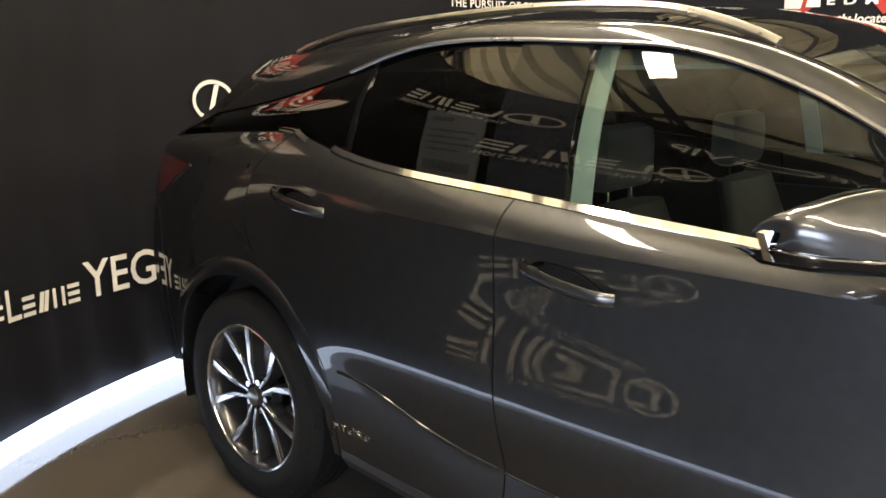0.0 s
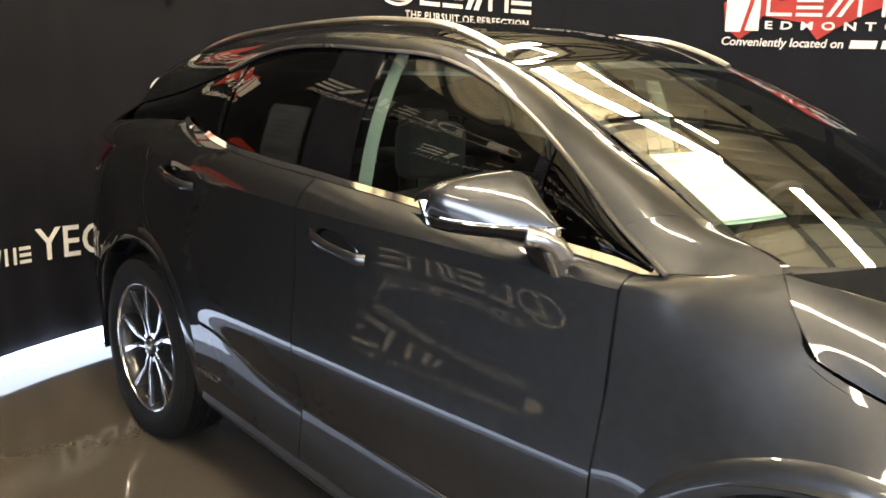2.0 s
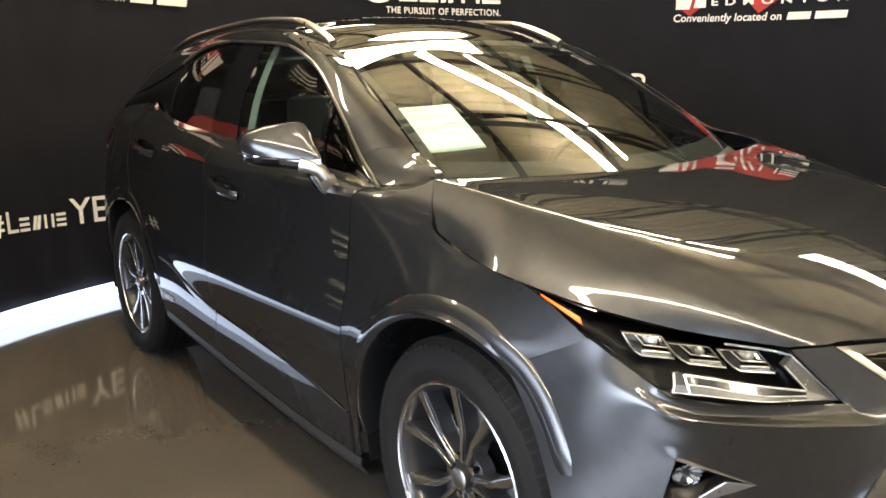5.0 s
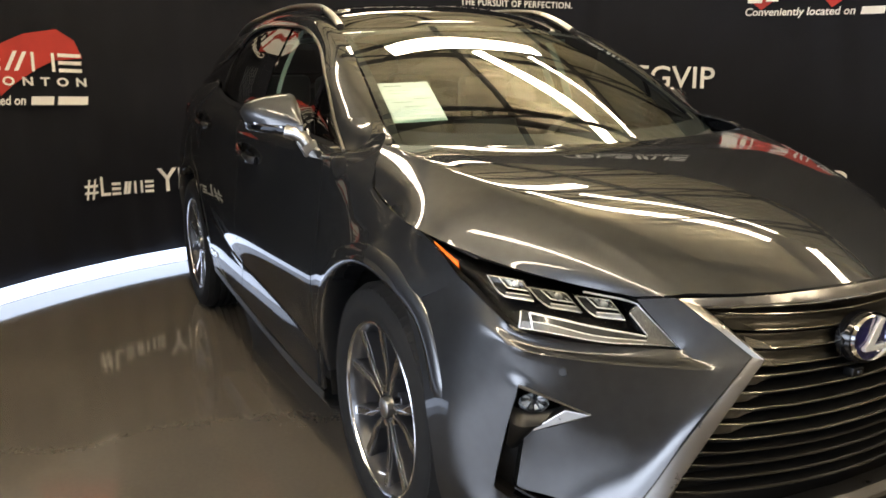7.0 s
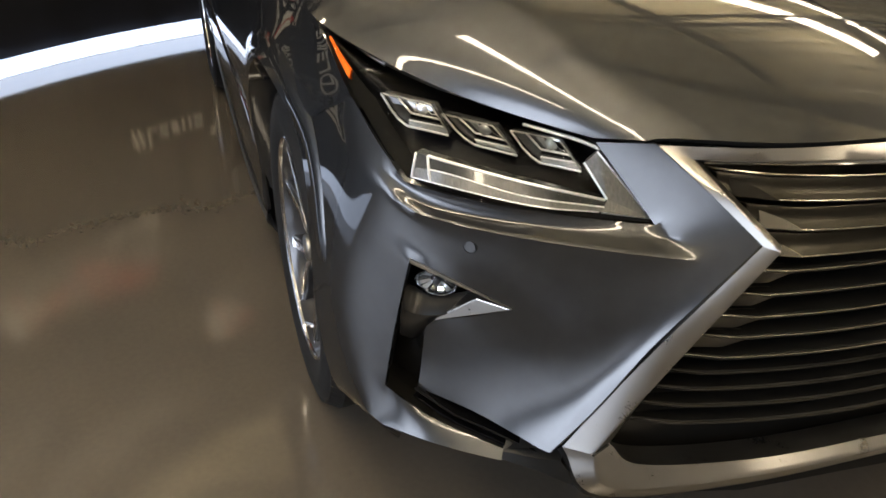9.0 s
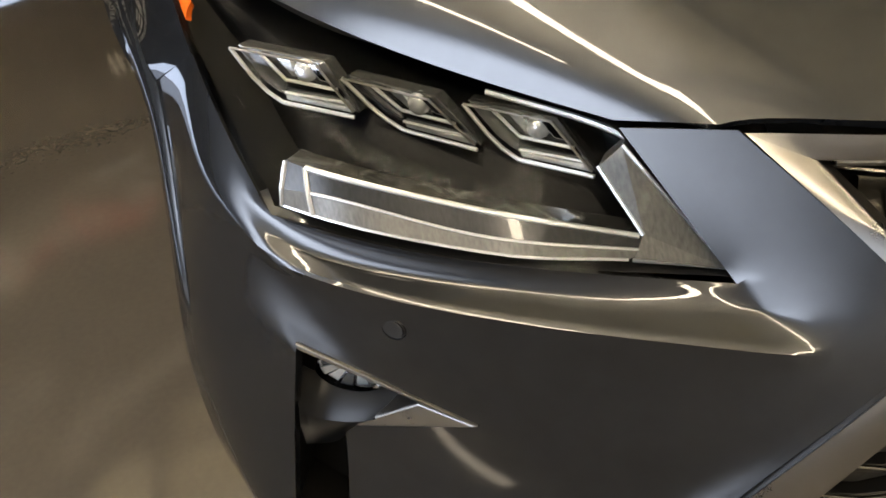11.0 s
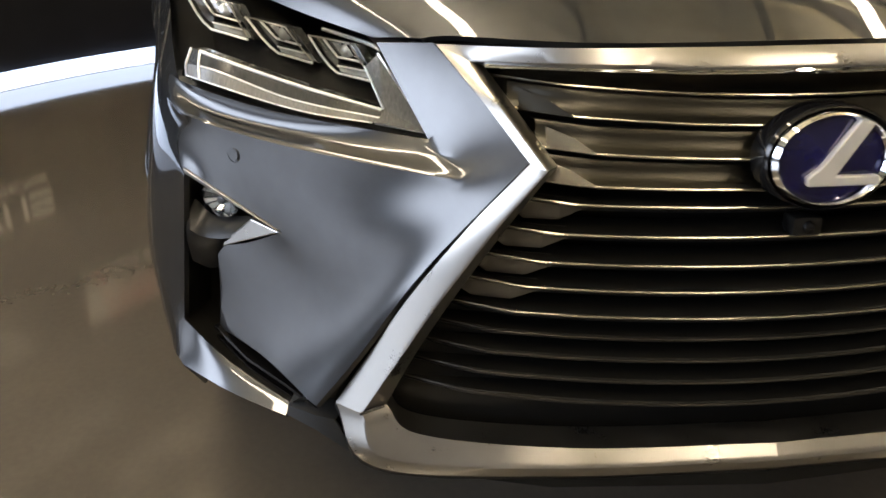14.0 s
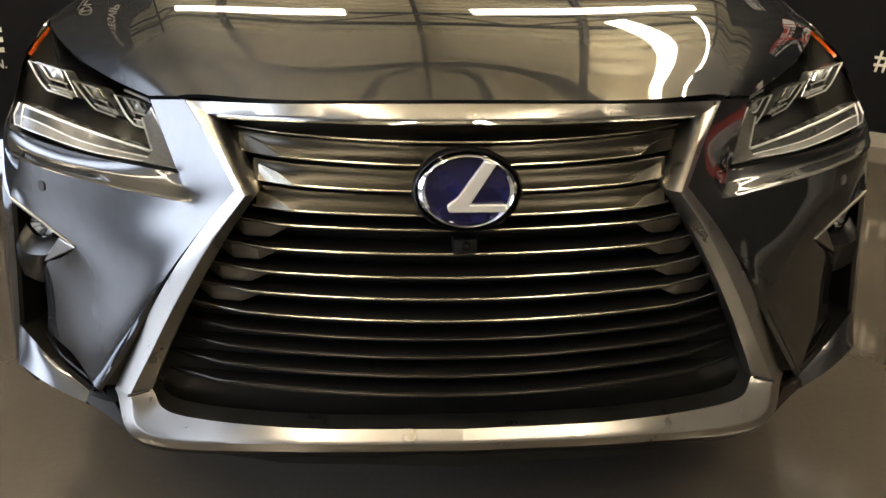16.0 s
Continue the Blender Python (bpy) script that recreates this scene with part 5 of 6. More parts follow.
    # bright bead under the hood's edge, over the inner unit
    thread([hl(u, 0.86, 0.02, s) for u in np.linspace(0.74, 0.99, 8)], 0.0028, BRIGHT_LINE, lamp, "bright_line")
    rows = [[hl(u, v, 0.006, s) for v in np.linspace(0.30, 0.55, 4)] for u in np.linspace(0.06, 0.205, 8)]
    sheet("amber_marker", rows, AMBER, lamp, "amber side marker", thick=0.006)
    thread([hl(u, 0.97, 0.006, s) for u in np.linspace(0.03, 0.27, 8)], 0.0025, LENS, lamp, "bright_line")

# greenhouse
WIN_TOP = [(-0.44, 0.812, 1.109), (-0.598, 0.785, 1.203), (-0.692, 0.765, 1.272), (-0.790, 0.745, 1.339), (-1.04, 0.680, 1.460), (-1.26, 0.652, 1.528), (-1.588, 0.637, 1.560), (-2.2, 0.640, 1.553), (-2.5, 0.650, 1.478), (-2.84, 0.653, 1.406), (-3.25, 0.645, 1.345)]
WIN_LOW = [(-0.44, 0.806, 1.100), (-0.6, 0.806, 1.113), (-1.115, 0.806, 1.148), (-1.61, 0.805, 1.182), (-2.30, 0.793, 1.242), (-2.58, 0.748, 1.292), (-3.0, 0.728, 1.290), (-3.25, 0.712, 1.268)]
ROOF_EDGE = [(-0.31, 0.702, 1.140), (-0.62, 0.652, 1.303), (-1.053, 0.584, 1.515), (-1.3, 0.566, 1.586), (-1.6, 0.556, 1.618), (-2.2, 0.560, 1.612), (-2.8, 0.562, 1.562), (-3.02, 0.545, 1.538), (-3.15, 0.52, 1.520), (-3.3, 0.50, 1.50)]


def window(x, w, inset=0.0):
    lo, hi = smooth_at(WIN_LOW, x), smooth_at(WIN_TOP, x)
    p = lo * (1 - w) + hi * w
    return x, float(p[0]) + 0.022 * math.sin(math.pi * w) - inset, float(p[1])


def pane(name, x0, x1, material, parent, s, label="", inset=0.012, w0=0.0, w1=1.0, thick=0.004, n=14):
    rows = []
    for i in range(n + 1):
        u = i / n
        row = []
        for j in range(11):
            w = w0 + (w1 - w0) * j / 10
            a = x0[0] + (x0[1] - x0[0]) * w
            b = x1[0] + (x1[1] - x1[0]) * w
            x, y, z = window(a + (b - a) * u, w, inset)
            row.append((x, s * y, z))
        rows.append(row)
    ob = sheet(name, rows, material, parent, label, thick=thick)
    if material in (GLASS, PRIVACY):
        ob.visible_shadow = False
    return ob


for s in (-1, 1):
    pane("front_window", (-0.83, -0.83), (-1.53, -1.56), GLASS, car, s, "tinted clear front side window", thick=0, w0=0.01, w1=0.985, n=22)
    pane("sail_window", (-0.48, -0.48), (-0.80, -0.80), PRIVACY, car, s, "dark fixed corner window", thick=0)
    pane("window_post", (-0.798, -0.797), (-0.832, -0.833), BLACK_GLOSS, car, s, inset=0.006)
    pane("centre_pillar", (-1.52, -1.55), (-1.77, -1.77), BLACK_GLOSS, car, s, "gloss black door pillar", inset=0.006)
    pane("rear_window", (-1.76, -1.76), (-2.32, -2.33), PRIVACY, car, s, "dark privacy rear side window", thick=0)
    pane("rear_post", (-2.312, -2.322), (-2.345, -2.352), BLACK_GLOSS, car, s, inset=0.006)
    pane("quarter_window", (-2.34, -2.348), (-3.2, -3.2), PRIVACY, car, s, "dark quarter window", inset=0.004, thick=0, n=24)
    pane("quarter_backing", (-2.34, -2.348), (-3.2, -3.2), BLACK, car, s, inset=0.05)
    # bright mouldings round the windows
    pts = [(x, s * (smooth_at(WIN_LOW, x)[0] + 0.006), smooth_at(WIN_LOW, x)[1] + 0.002) for x in np.linspace(-0.46, -2.40, 50)]
    pts_kick = [(x, s * (y + 0.008), z) for x, y, z in ((-2.40, 0.781, 1.249), (-2.48, 0.770, 1.258), (-2.55, 0.757, 1.275), (-2.595, 0.748, 1.292), (-2.622, 0.742, 1.305))]
    part("belt_kick", sweep(pts_kick, [(-s * 0.008, 0.012), (s * 0.006, 0.0), (s * 0.006, -0.009), (-s * 0.008, -0.009)]), CHROME, car, "bright window moulding")
    part("belt_moulding", sweep(pts, [(-s * 0.008, 0.012), (s * 0.007, -0.003), (s * 0.006, -0.009), (-s * 0.008, -0.009)]), CHROME, car, "bright window moulding")
    pts = [(x, s * (smooth_at(WIN_TOP, x)[0] + 0.004), smooth_at(WIN_TOP, x)[1] + 0.002) for x in np.linspace(-0.44, -2.45, 60)]
    part("window_moulding", sweep(pts, circle_section(0.006, 6)), SATIN, car, "bright window moulding")
    # painted side frame from windscreen pillar to tail
    rows = []
    for t in np.linspace(0, 1, 64):
        xt, xr = -0.44 - 2.81 * t, -0.31 - 2.80 * t
        a = Vector((xt, *smooth_at(WIN_TOP, xt)))
        b = Vector((xr, *smooth_at(ROOF_EDGE, xr)))
        a.y += 0.004
        row = []
        for k in range(9):
            q = a.lerp(b, k / 8)
            h = 0.016 * math.sin(math.pi * k / 8)
            row.append((q.x, s * (q.y + h * 0.8), q.z + h))
        rows.append(row)
    CUT = 3
    sheet("side_frame", rows[CUT:], PAINT, car, "grey windscreen pillar and roof side", thick=0.02)
    # A-pillar foot: blends the fender's top edge into the pillar
    low_edge = [((-0.445, 0.806, 1.112), (0.0, -0.06, 0.075)), ((-0.41, 0.789, 1.119), (-0.005, -0.075, 0.075)), ((-0.37, 0.776, 1.123), (-0.01, -0.085, 0.076)), ((-0.30, 0.768, 1.135), (-0.015, -0.085, 0.08)), ((-0.229, 0.764, 1.145), (-0.03, -0.075, 0.07)), ((-0.222, 0.735, 1.147), (-0.06, -0.03, 0.05))]
    foot = []
    skin = BVHTree.FromObject(next(ob for ob in car.children if ob.name.startswith("front_fender") and s * ob.bound_box[0][1] > 0), bpy.context.evaluated_depsgraph_get())
    for k, (p, d) in zip((0, 2, 4, 6, 7, 8), low_edge):
        p, d = Vector((p[0], s * p[1], p[2])), Vector((d[0], s * d[1], d[2]))
        if 0 < k < 7:
            # leave the fender along its own slope
            d = p - skin.find_nearest(p + Vector((0.004, s * 0.024, -0.022)))[0]
            p = p - d.normalized() * 0.006 + Vector((0, -s * 0.0012, 0))
        q, e = Vector(rows[CUT][k]), (Vector(rows[CUT + 1][k]) - Vector(rows[CUT][k])).normalized()
        n = (q - p).length
        d = (q - p) if k == 0 else d.normalized() * n * 0.7
        e = (q - p) if k == 0 else e * n
        foot.append([p * (2 * t**3 - 3 * t**2 + 1) + d * (t**3 - 2 * t**2 + t) + q * (3 * t**2 - 2 * t**3) + e * (t**3 - t**2) for t in np.linspace(0, 1, 13)])
    sheet("pillar_foot", foot, PAINT, car, thick=0.004)
    # roof rail
    pts = []
    for t in np.linspace(0, 1, 40):
        x = -1.12 - 1.72 * t
        e = smooth_at(ROOF_EDGE, x)
        rise = 0.028 * min(1.0, 6 * t, 6 * (1 - t)) ** 0.7
        pts.append((x, s * (e[0] - 0.012), e[1] + 0.004 + rise))
    part("roof_rail", sweep(pts, [(0.017 * c, 0.013 * d) for c, d in circle_section(1, 10)]), SATIN, car, "silver roof rail")

# windscreen
def screen(u, v, inset=0.0):
    """u across from -1 to 1, v from the foot to the top."""
    e0, e1 = Vector((-0.325, 0.69, 1.138)), Vector((-1.045, 0.582, 1.508))
    c0, c1 = Vector((-0.13, 0, 1.108)), Vector((-0.985, 0, 1.548))
    e, c = e0.lerp(e1, v), c0.lerp(c1, v)
    k = 1 - abs(u) ** 2.2
    p = Vector((e.x + (c.x - e.x) * k, u * e.y, e.z + (c.z - e.z) * k))
    bow = 0.022 * math.sin(math.pi * v) - inset
    return p + Vector((0.45, 0, 0.88)) * bow


ws = sheet("windscreen", [[screen(u, v) for v in np.linspace(0, 1, 17)] for u in np.linspace(-1, 1, 33)], GLASS, car, "clear windscreen reflecting the roof lights", thick=0.0)
ws.visible_shadow = False
for s in (-1, 1):
    rows = [[screen(s * u, v, 0.004) for u in (0.955, 1.0)] for v in np.linspace(0, 1, 12)]
    sheet("screen_border", rows, BLACK, car, thick=0.0)
sheet("screen_border", [[screen(u, v, 0.004) for v in (0.0, 0.10)] for u in np.linspace(-0.95, 0.95, 20)], BLACK, car, thick=0.0)
sheet("screen_border", [[screen(u, v, 0.004) for v in (0.955, 1.0)] for u in np.linspace(-0.95, 0.95, 20)], BLACK, car, thick=0.0)
rows = [[screen(u, v) + Vector((0.03 * k, 0, -0.006 - 0.014 * k)) for k, v in ((0, 0.02), (1, 0.0), (2.2, 0.0))] for u in np.linspace(-0.98, 0.98, 30)]
sheet("cowl", rows, BLACK, car, "black plastic cowl", thick=0.004)
for y0, y1 in ((-0.45, 0.10), (0.10, 0.52)):
    pts = [screen(y0 / 0.69 + (y1 - y0) / 0.69 * t, 0.012 + 0.008 * t) + Vector((0, 0, -0.014)) for t in np.linspace(0, 1, 14)]
    w = part("wiper_blade", sweep(pts, [(0.008, 0.008), (-0.008, 0.008), (-0.005, -0.01), (0.005, -0.01)]), BLACK, car, "black wiper")
    part("wiper_arm", sweep([pts[7] + Vector((0, 0, 0.012)), pts[12] + Vector((0.05, 0.02, -0.02))], circle_section(0.007)), BLACK, w)
mirror_pod = box((-0.97, -0.06, 1.42), (-0.86, 0.06, 1.50))
part("sensor_pod", mirror_pod, BLACK, car, bevel=0.02)
bm = box((-0.80, -0.12, 1.36), (-0.775, 0.12, 1.425))
part("inside_mirror", bm, BLACK_GLOSS, car, bevel=0.02)

# roof
rows = []
for x in np.linspace(-1.0, -3.10, 46):
    e = smooth_at(ROOF_EDGE, min(x, -1.03))
    front = min(1.0, (-x - 0.98) / 0.35 + 0.25)
    rows.append([(x - 0.055 * abs(u) ** 2.2 * (x > -1.4) * 1.0, u * e[0], e[1] + 0.052 * (1 - abs(u) ** 2.4) * max(0.35, min(1.0, front + 0.2))) for u in np.linspace(-1, 1, 23)])
sheet("roof", rows, BLACK_GLOSS, car, "black panoramic glass roof", thick=0.01)
rows = [[(x + (0.02 + 0.45 * (-3.08 - x)) * abs(u) ** 2, u * 0.53, 1.528 + 0.05 * (1 - u * u) - 0.14 * (-3.08 - x)) for u in np.linspace(-1, 1, 15)] for x in (-3.09, -3.16, -3.24, -3.30, -3.315)]
sheet("rear_spoiler", rows, PAINT, car, "grey rear spoiler", thick=0.02)
# tail
rows = []
for z, x, w in ((1.49, -3.26, 0.50), (1.37, -3.44, 0.57), (1.25, -3.62, 0.63), (1.14, -3.68, 0.70), (1.0, -3.74, 0.72), (0.8, -3.80, 0.735), (0.56, -3.80, 0.745), (0.36, -3.72, 0.74)):
    rows.append([(x + (0.07 + 0.1 * (z < 1.2)) * abs(u) ** 3, u * w, z) for u in np.linspace(-1, 1, 21)])
sheet("tailgate", rows[2:], PAINT, car, "grey tailgate", thick=0.02)
sheet("rear_screen", rows[:3], PRIVACY, car, "dark rear screen", thick=0.0)
for s in (-1, 1):
    rows = [[(x, s * (flank(x, v)[0] + 0.010), flank(x, v)[1]) for v in np.linspace(v_at(x, 1.160 - 0.13 * k), v_at(x, 1.168 + 0.012 * k), 8)] for x, k in ((-3.22, 0.0), (-3.32, 0.35), (-3.42, 0.75), (-3.50, 1.0), (-3.56, 1.1))]
    sheet("tail_lamp", rows, RED_LAMP, car, "dark red tail lamp", thick=0.01)
    rows = [[(-3.14 - 0.44 * t, s * (0.51 + 0.11 * t), 1.515 - 0.265 * t), (-3.25 - 0.29 * t, s * (0.647 + 0.01 * t), 1.345 - 0.092 * t)] for t in np.linspace(0, 1, 6)]
    sheet("tail_corner", rows, BLACK_GLOSS, car, thick=0.006)

# door mirrors
# stations from the outer to the inner end: upper edge and lower crease of the housing
CAP_TOP = [(0, -0.905, 1.040, 1.222), (1, -0.885, 1.042, 1.246), (2, -0.855, 1.012, 1.266), (3, -0.815, 0.945, 1.283), (4, -0.778, 0.888, 1.288), (5, -0.752, 0.876, 1.268), (6, -0.716, 0.872, 1.228), (7, -0.678, 0.870, 1.190)]
CAP_LOW = [(0, -0.915, 1.040, 1.196), (1, -0.885, 1.043, 1.194), (2, -0.840, 1.030, 1.189), (3, -0.780, 0.988, 1.184), (4, -0.725, 0.942, 1.181), (5, -0.690, 0.912, 1.181), (6, -0.668, 0.893, 1.183), (7, -0.660, 0.882, 1.184)]
for s in (-1, 1):
    m = new("door_mirror")
    m.parent = car
    T = np.linspace(0, 7, 57)
    flip = lambda p: Vector((p[0], s * p[1], p[2]))
    top, low = [smooth_at(CAP_TOP, t) for t in T], [smooth_at(CAP_LOW, t) for t in T]
    rows = []
    for t, a, b in zip(T, top, low):
        swell = 0.016 * math.sin(math.pi * min(1.0, (t + 0.6) / 7.6)) ** 0.6
        row = [a + np.array([-0.058, -0.012, -0.012]), a + np.array([-0.030, -0.006, 0.001]), a + np.array([-0.006, -0.001, 0.0005])]
        for k in np.linspace(0.0, 1.0, 9):
            row.append(a * (1 - k) + b * k + np.array([0.75, 0.6, 0.25]) * swell * math.sin(math.pi * k) ** 0.8)
        rows.append([flip(p) for p in row])
    sheet("mirror_cap", rows, PAINT, m, "grey mirror housing", thick=0.003, centre=(-0.86, s * 0.93, 1.19), crisp=30)
    # bright band under the crease, growing into the arm
    rows = []
    for t, b in zip(T, low):
        h = 0.006 + 0.018 * max(0.0, (t - 3.0) / 4.0) ** 1.5
        rows.append([flip(b + np.array(d)) for d in ((0.0005, 0.0005, -0.0015), (0.004, 0.003, -0.003), (0.003, 0.002, -h), (-0.006, -0.005, -h - 0.002))])
    sheet("mirror_band", rows, CHROME, m, "bright lower band", thick=0.002, centre=(-0.86, s * 0.93, 1.22))
    # black lower half
    rows = []
    for t, b in zip(T, low):
        h = 0.006 + 0.018 * max(0.0, (t - 3.0) / 4.0) ** 1.5
        deep = 0.034 * min(1.0, 0.35 + t / 1.6) + 0.026 * max(0.0, (t - 3.5) / 3.5)
        rows.append([flip(b + np.array(d)) for d in ((-0.004, -0.004, -h), (-0.006, -0.008, -0.55 * deep - 0.5 * h), (-0.022, -0.020, -deep), (-0.07, -0.045, -deep - 0.006), (-0.10, -0.05, -0.02))])
    sheet("mirror_base", rows, BLACK_GLOSS, m, "black lower housing", thick=0.002, centre=(-0.86, s * 0.93, 1.25))
    face = [flip(p) for p in ((-0.955, 1.022, 1.215), (-0.94, 1.015, 1.165), (-0.86, 0.90, 1.135), (-0.80, 0.86, 1.14), (-0.80, 0.858, 1.22), (-0.835, 0.868, 1.272), (-0.90, 0.985, 1.255))]
    bm = bmesh.new()
    vs = [bm.verts.new(p) for p in face]
    ws = [bm.verts.new(p + Vector((0.02, s * 0.008, 0))) for p in face]
    bm.faces.new(vs)
    bm.faces.new(ws)
    for i in range(7):
        bm.faces.new((vs[i], vs[(i + 1) % 7], ws[(i + 1) % 7], ws[i]))
    bmesh.ops.recalc_face_normals(bm, faces=bm.faces)
    part("mirror_glass", bm, CHROME, m, "mirror glass", smooth=False)
    # arm: bright front, black rear, down to the door
    arm = [flip(p) for p in ((-0.715, 0.925, 1.162), (-0.690, 0.900, 1.156), (-0.676, 0.880, 1.140), (-0.672, 0.868, 1.118))]
    part("mirror_arm", sweep(arm, lambda t: [((0.026 - 0.004 * t) * c, (0.022 + 0.014 * t) * d) for c, d in circle_section(1, 14)], up=(1, 0, 0)), SATIN, m, "satin mirror arm")
    foot = [(-0.672, 0.906, 1.128), (-0.662, 0.838, 1.134), (-0.645, 0.828, 1.090), (-0.668, 0.872, 1.068)]
    bm = bmesh.new()
    vs = [bm.verts.new(flip(p)) for p in foot]
    ws = [bm.verts.new(flip((p[0] - 0.085, p[1] - 0.012, p[2] + 0.004))) for p in foot]
    bm.faces.new(vs)
    bm.faces.new(ws)
    for i in range(4):
        bm.faces.new((vs[i], vs[(i + 1) % 4], ws[(i + 1) % 4], ws[i]))
    bmesh.ops.recalc_face_normals(bm, faces=bm.faces)
    foot_body = part("mirror_foot", bm, BLACK_GLOSS, m, "black mirror foot on the door", bevel=0.006)
    bm = bmesh.new()
    mid = sum((flip(p) for p in foot), Vector()) / 4
    vs = [bm.verts.new(mid + (flip(p) - mid) * 0.97 + Vector((0.003, s * 0.001, 0))) for p in foot]
    ws = [bm.verts.new(v.co + Vector((-0.02, 0, 0))) for v in vs]
    bm.faces.new(vs)
    bm.faces.new(ws)
    for i in range(4):
        bm.faces.new((vs[i], vs[(i + 1) % 4], ws[(i + 1) % 4], ws[i]))
    bmesh.ops.recalc_face_normals(bm, faces=bm.faces)
    part("foot_trim", bm, SATIN, foot_body, "satin foot cover", bevel=0.004)

# underside and cabin
part("underbody", box((-3.30, -0.68, 0.20), (0.50, 0.68, 0.30)), BLACK, car, smooth=False)
part("bulkhead", box((-3.2, -0.74, 0.30), (-2.55, 0.74, 1.10)), BLACK, car, smooth=False)
part("engine_bay", box((-0.45, -0.42, 0.30), (0.62, 0.42, 0.70)), BLACK, car, smooth=False)
dash = [[(-0.28, y, 1.07), (-0.42, y, 1.095 + 0.01 * math.cos(y * 3)), (-0.62, y, 1.08), (-0.72, y, 1.02), (-0.74, y, 0.80)] for y in np.linspace(-0.74, 0.74, 15)]
sheet("dashboard", dash, BLACK, car, "black dashboard", thick=0.01, centre=(-0.3, 0, 0.6))
for s in (-1, 1):
    for x in (-1.45, -2.35):
        seat = new("seat")
        seat.parent = car
        seat.location = (x, s * 0.38, 0)
        bk = [(0.02, 0.42), (-0.06, 0.72), (-0.10, 0.95), (-0.15, 1.12)]
        rows = [[(bx + 0.05 * math.cos(a) * (1.2 if 0 < k < 3 else 0.9), 0.25 * math.copysign(abs(math.sin(a)) ** 0.6, math.sin(a)) * (1 - 0.1 * k), bz) for a in np.linspace(0, 2 * math.pi, 21)[:-1]] for k, (bx, bz) in enumerate(bk)]
        rows.append([(-0.16, 0.02 * p[1] / 0.2, 1.135) for p in rows[-1]])
        sheet("backrest", rows, LEATHER, seat, "grey leather backrest", thick=0, closed=True)
        part("cushion", box((-0.02, -0.25, 0.36), (0.50, 0.25, 0.50)), LEATHER, seat, bevel=0.05)
        part("headrest", box((-0.23, -0.13, 1.16), (-0.13, 0.13, 1.34)), LEATHER, seat, "grey leather headrest", bevel=0.035)
        for y in (-0.06, 0.06):
            part("headrest_post", sweep([(-0.175, y, 1.10), (-0.18, y, 1.18)], circle_section(0.006)), CHROME, seat)
    pane("pillar_trim", (-1.475, -1.505), (-1.535, -1.56), TRIM_GREEN, car, s, "pale inner pillar trim", inset=0.055)
    part("door_card", box((-2.3, s * 0.76 - 0.02, 0.4), (-0.6, s * 0.76 + 0.02, 1.05)), BLACK, car, smooth=False)
sheet("headliner", [[(x, u * 0.55, 1.50 + 0.05 * (1 - u * u)) for u in (-1, -0.5, 0, 0.5, 1)] for x in (-1.15, -1.6, -2.2, -2.9)], TRIM_GREEN, car, thick=0.01)
ringp = [Vector((-0.83 + 0.06 * math.sin(a), 0.38 + 0.185 * math.cos(a), 1.0 + 0.175 * math.sin(a))) for a in np.linspace(0, 2 * math.pi, 33)]
steer = part("steering_wheel", sweep(ringp, circle_section(0.016), up=(1, 0, 0)), LEATHER, car, "black steering wheel")
part("steering_hub", box((-0.83, 0.28, 0.95), (-0.79, 0.48, 1.04)), BLACK, steer, bevel=0.015)

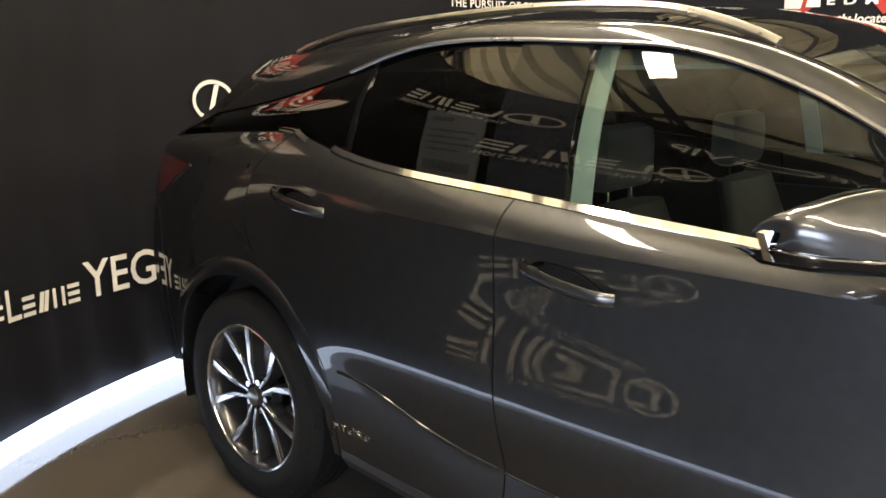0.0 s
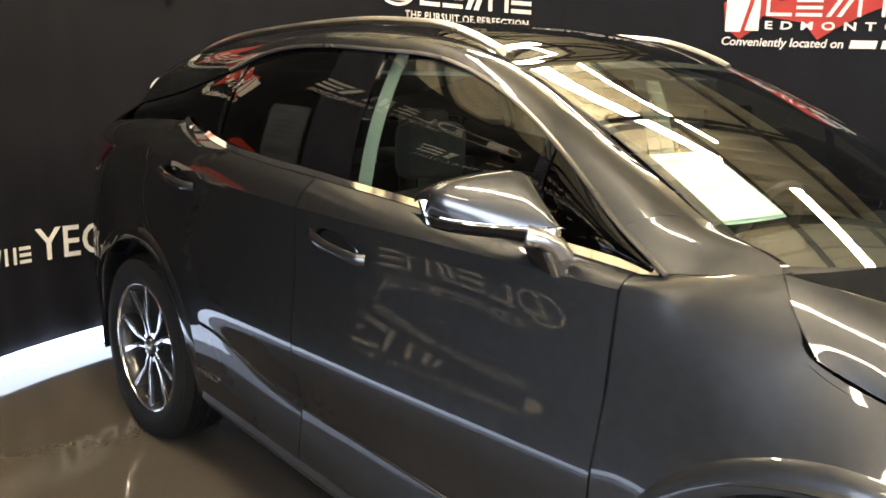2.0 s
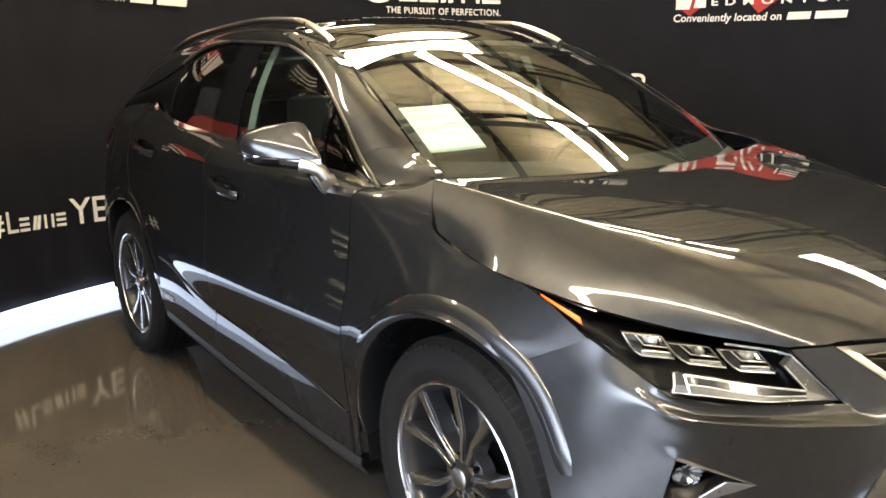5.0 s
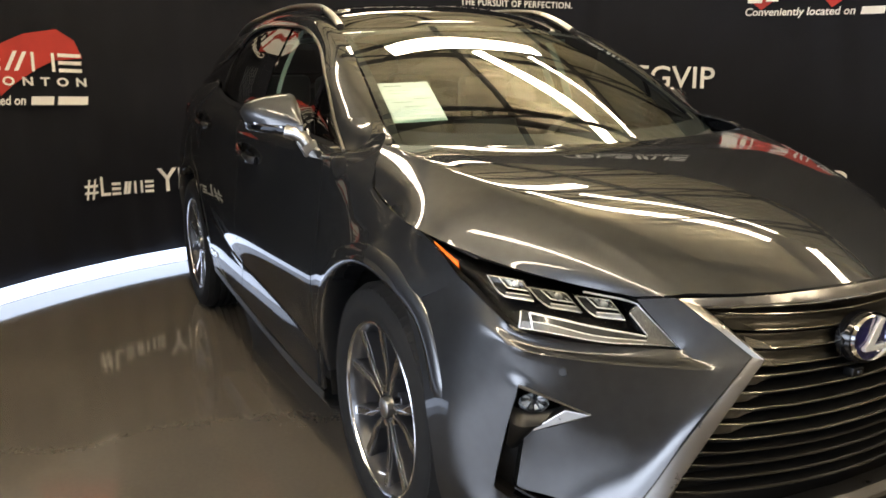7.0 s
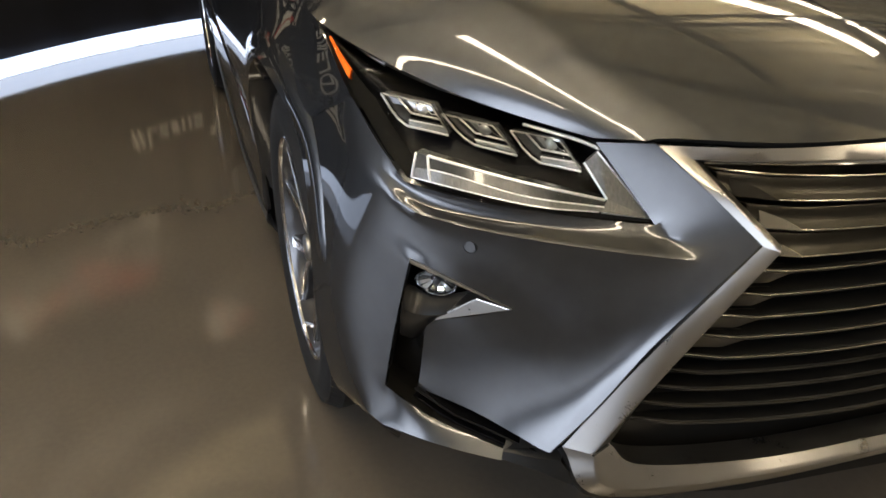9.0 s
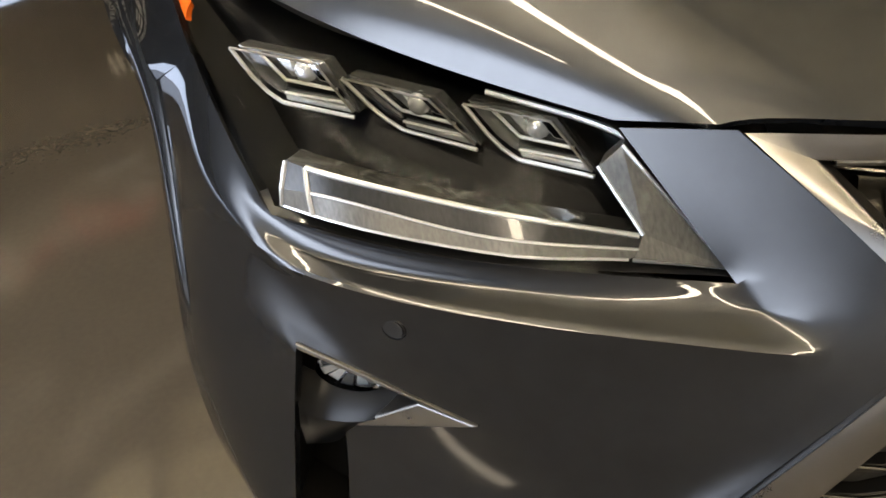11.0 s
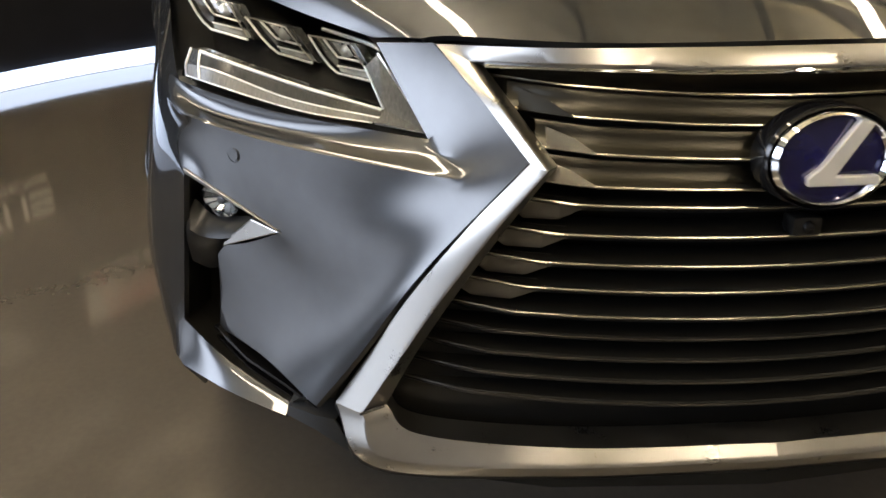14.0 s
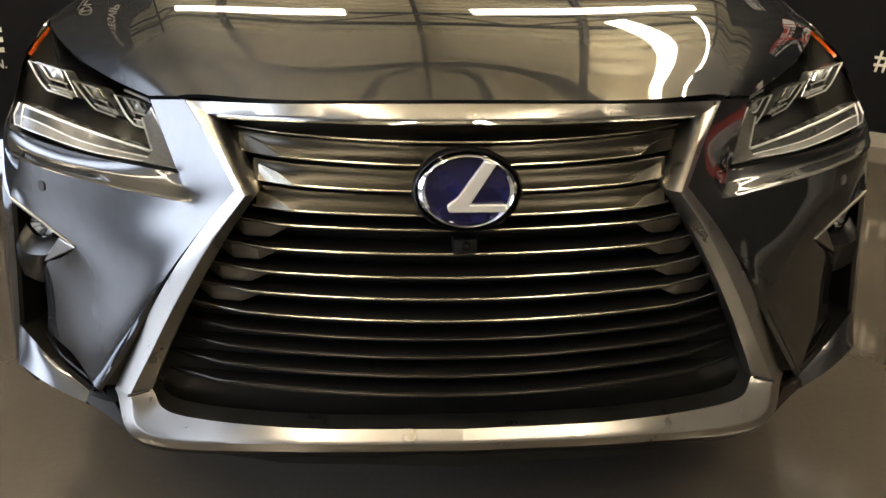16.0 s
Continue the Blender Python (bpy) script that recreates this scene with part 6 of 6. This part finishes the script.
# stickers: a sheet inside the windscreen and one inside the rear window
def card(name, place, w, h, label, lines):
    c = tagged(new(name), label, "paper sheet")
    rows = [[place(a, b, 0.002) for b in np.linspace(0, 1, 9)] for a in np.linspace(0, 1, 9)]
    sheet("back_sheet", [[place(-0.03 + 1.05 * a, -0.035 + 1.05 * b, 0.006) for b in np.linspace(0, 1, 9)] for a in np.linspace(0, 1, 9)], PAPER_EDGE, c, "pale green sheet", thick=0.0)
    sheet("front_sheet", rows, PAPER, c, "white sheet", thick=0.0)
    for a0, a1, b0, b1 in lines:
        sheet("print_bar", [[place(a0 + (a1 - a0) * a, b0 + (b1 - b0) * b, -0.001) for b in (0, 1)] for a in np.linspace(0, 1, 5)], INK, c, thick=0.0)
    return c


def on_screen(x, y):
    lo, hi = 0.0, 1.0
    for _ in range(24):
        m = (lo + hi) / 2
        e = 0.69 + (0.582 - 0.69) * m
        lo, hi = (m, hi) if screen(y / e, m).x > x else (lo, m)
    return y / (0.69 + (0.582 - 0.69) * lo), lo


corners = [on_screen(-0.640, -0.615), on_screen(-0.586, -0.436), on_screen(-0.377, -0.462), on_screen(-0.426, -0.635)]


def place(a, b, d):
    tl, tr, br, bl = [Vector(q) for q in corners]
    q = bl.lerp(br, a).lerp(tl.lerp(tr, a), b)
    return screen(q.x, q.y, 0.006 + d)


card("price_sheet", place, 0, 0, "white and green printed sheet behind the windscreen", [(0.12, 0.45, 0.86, 0.90), (0.15, 0.6, 0.745, 0.76), (0.15, 0.5, 0.665, 0.678), (0.55, 0.9, 0.5, 0.52), (0.1, 0.5, 0.42, 0.44), (0.3, 0.72, 0.30, 0.32)])


def place(a, b, d):
    x = -2.03 + 0.21 * a
    x, y, z = window(x, 0.03 + 0.45 * b, 0.016 + d)
    return Vector((x, -y, z))


card("window_sticker", place, 0, 0, "printed sheet inside the dark rear side window", [(0.1, 0.5, 0.86, 0.93), (0.1, 0.9, 0.70, 0.73), (0.1, 0.8, 0.6, 0.63), (0.1, 0.9, 0.5, 0.53), (0.1, 0.7, 0.4, 0.43), (0.1, 0.9, 0.08, 0.24)])

finish()
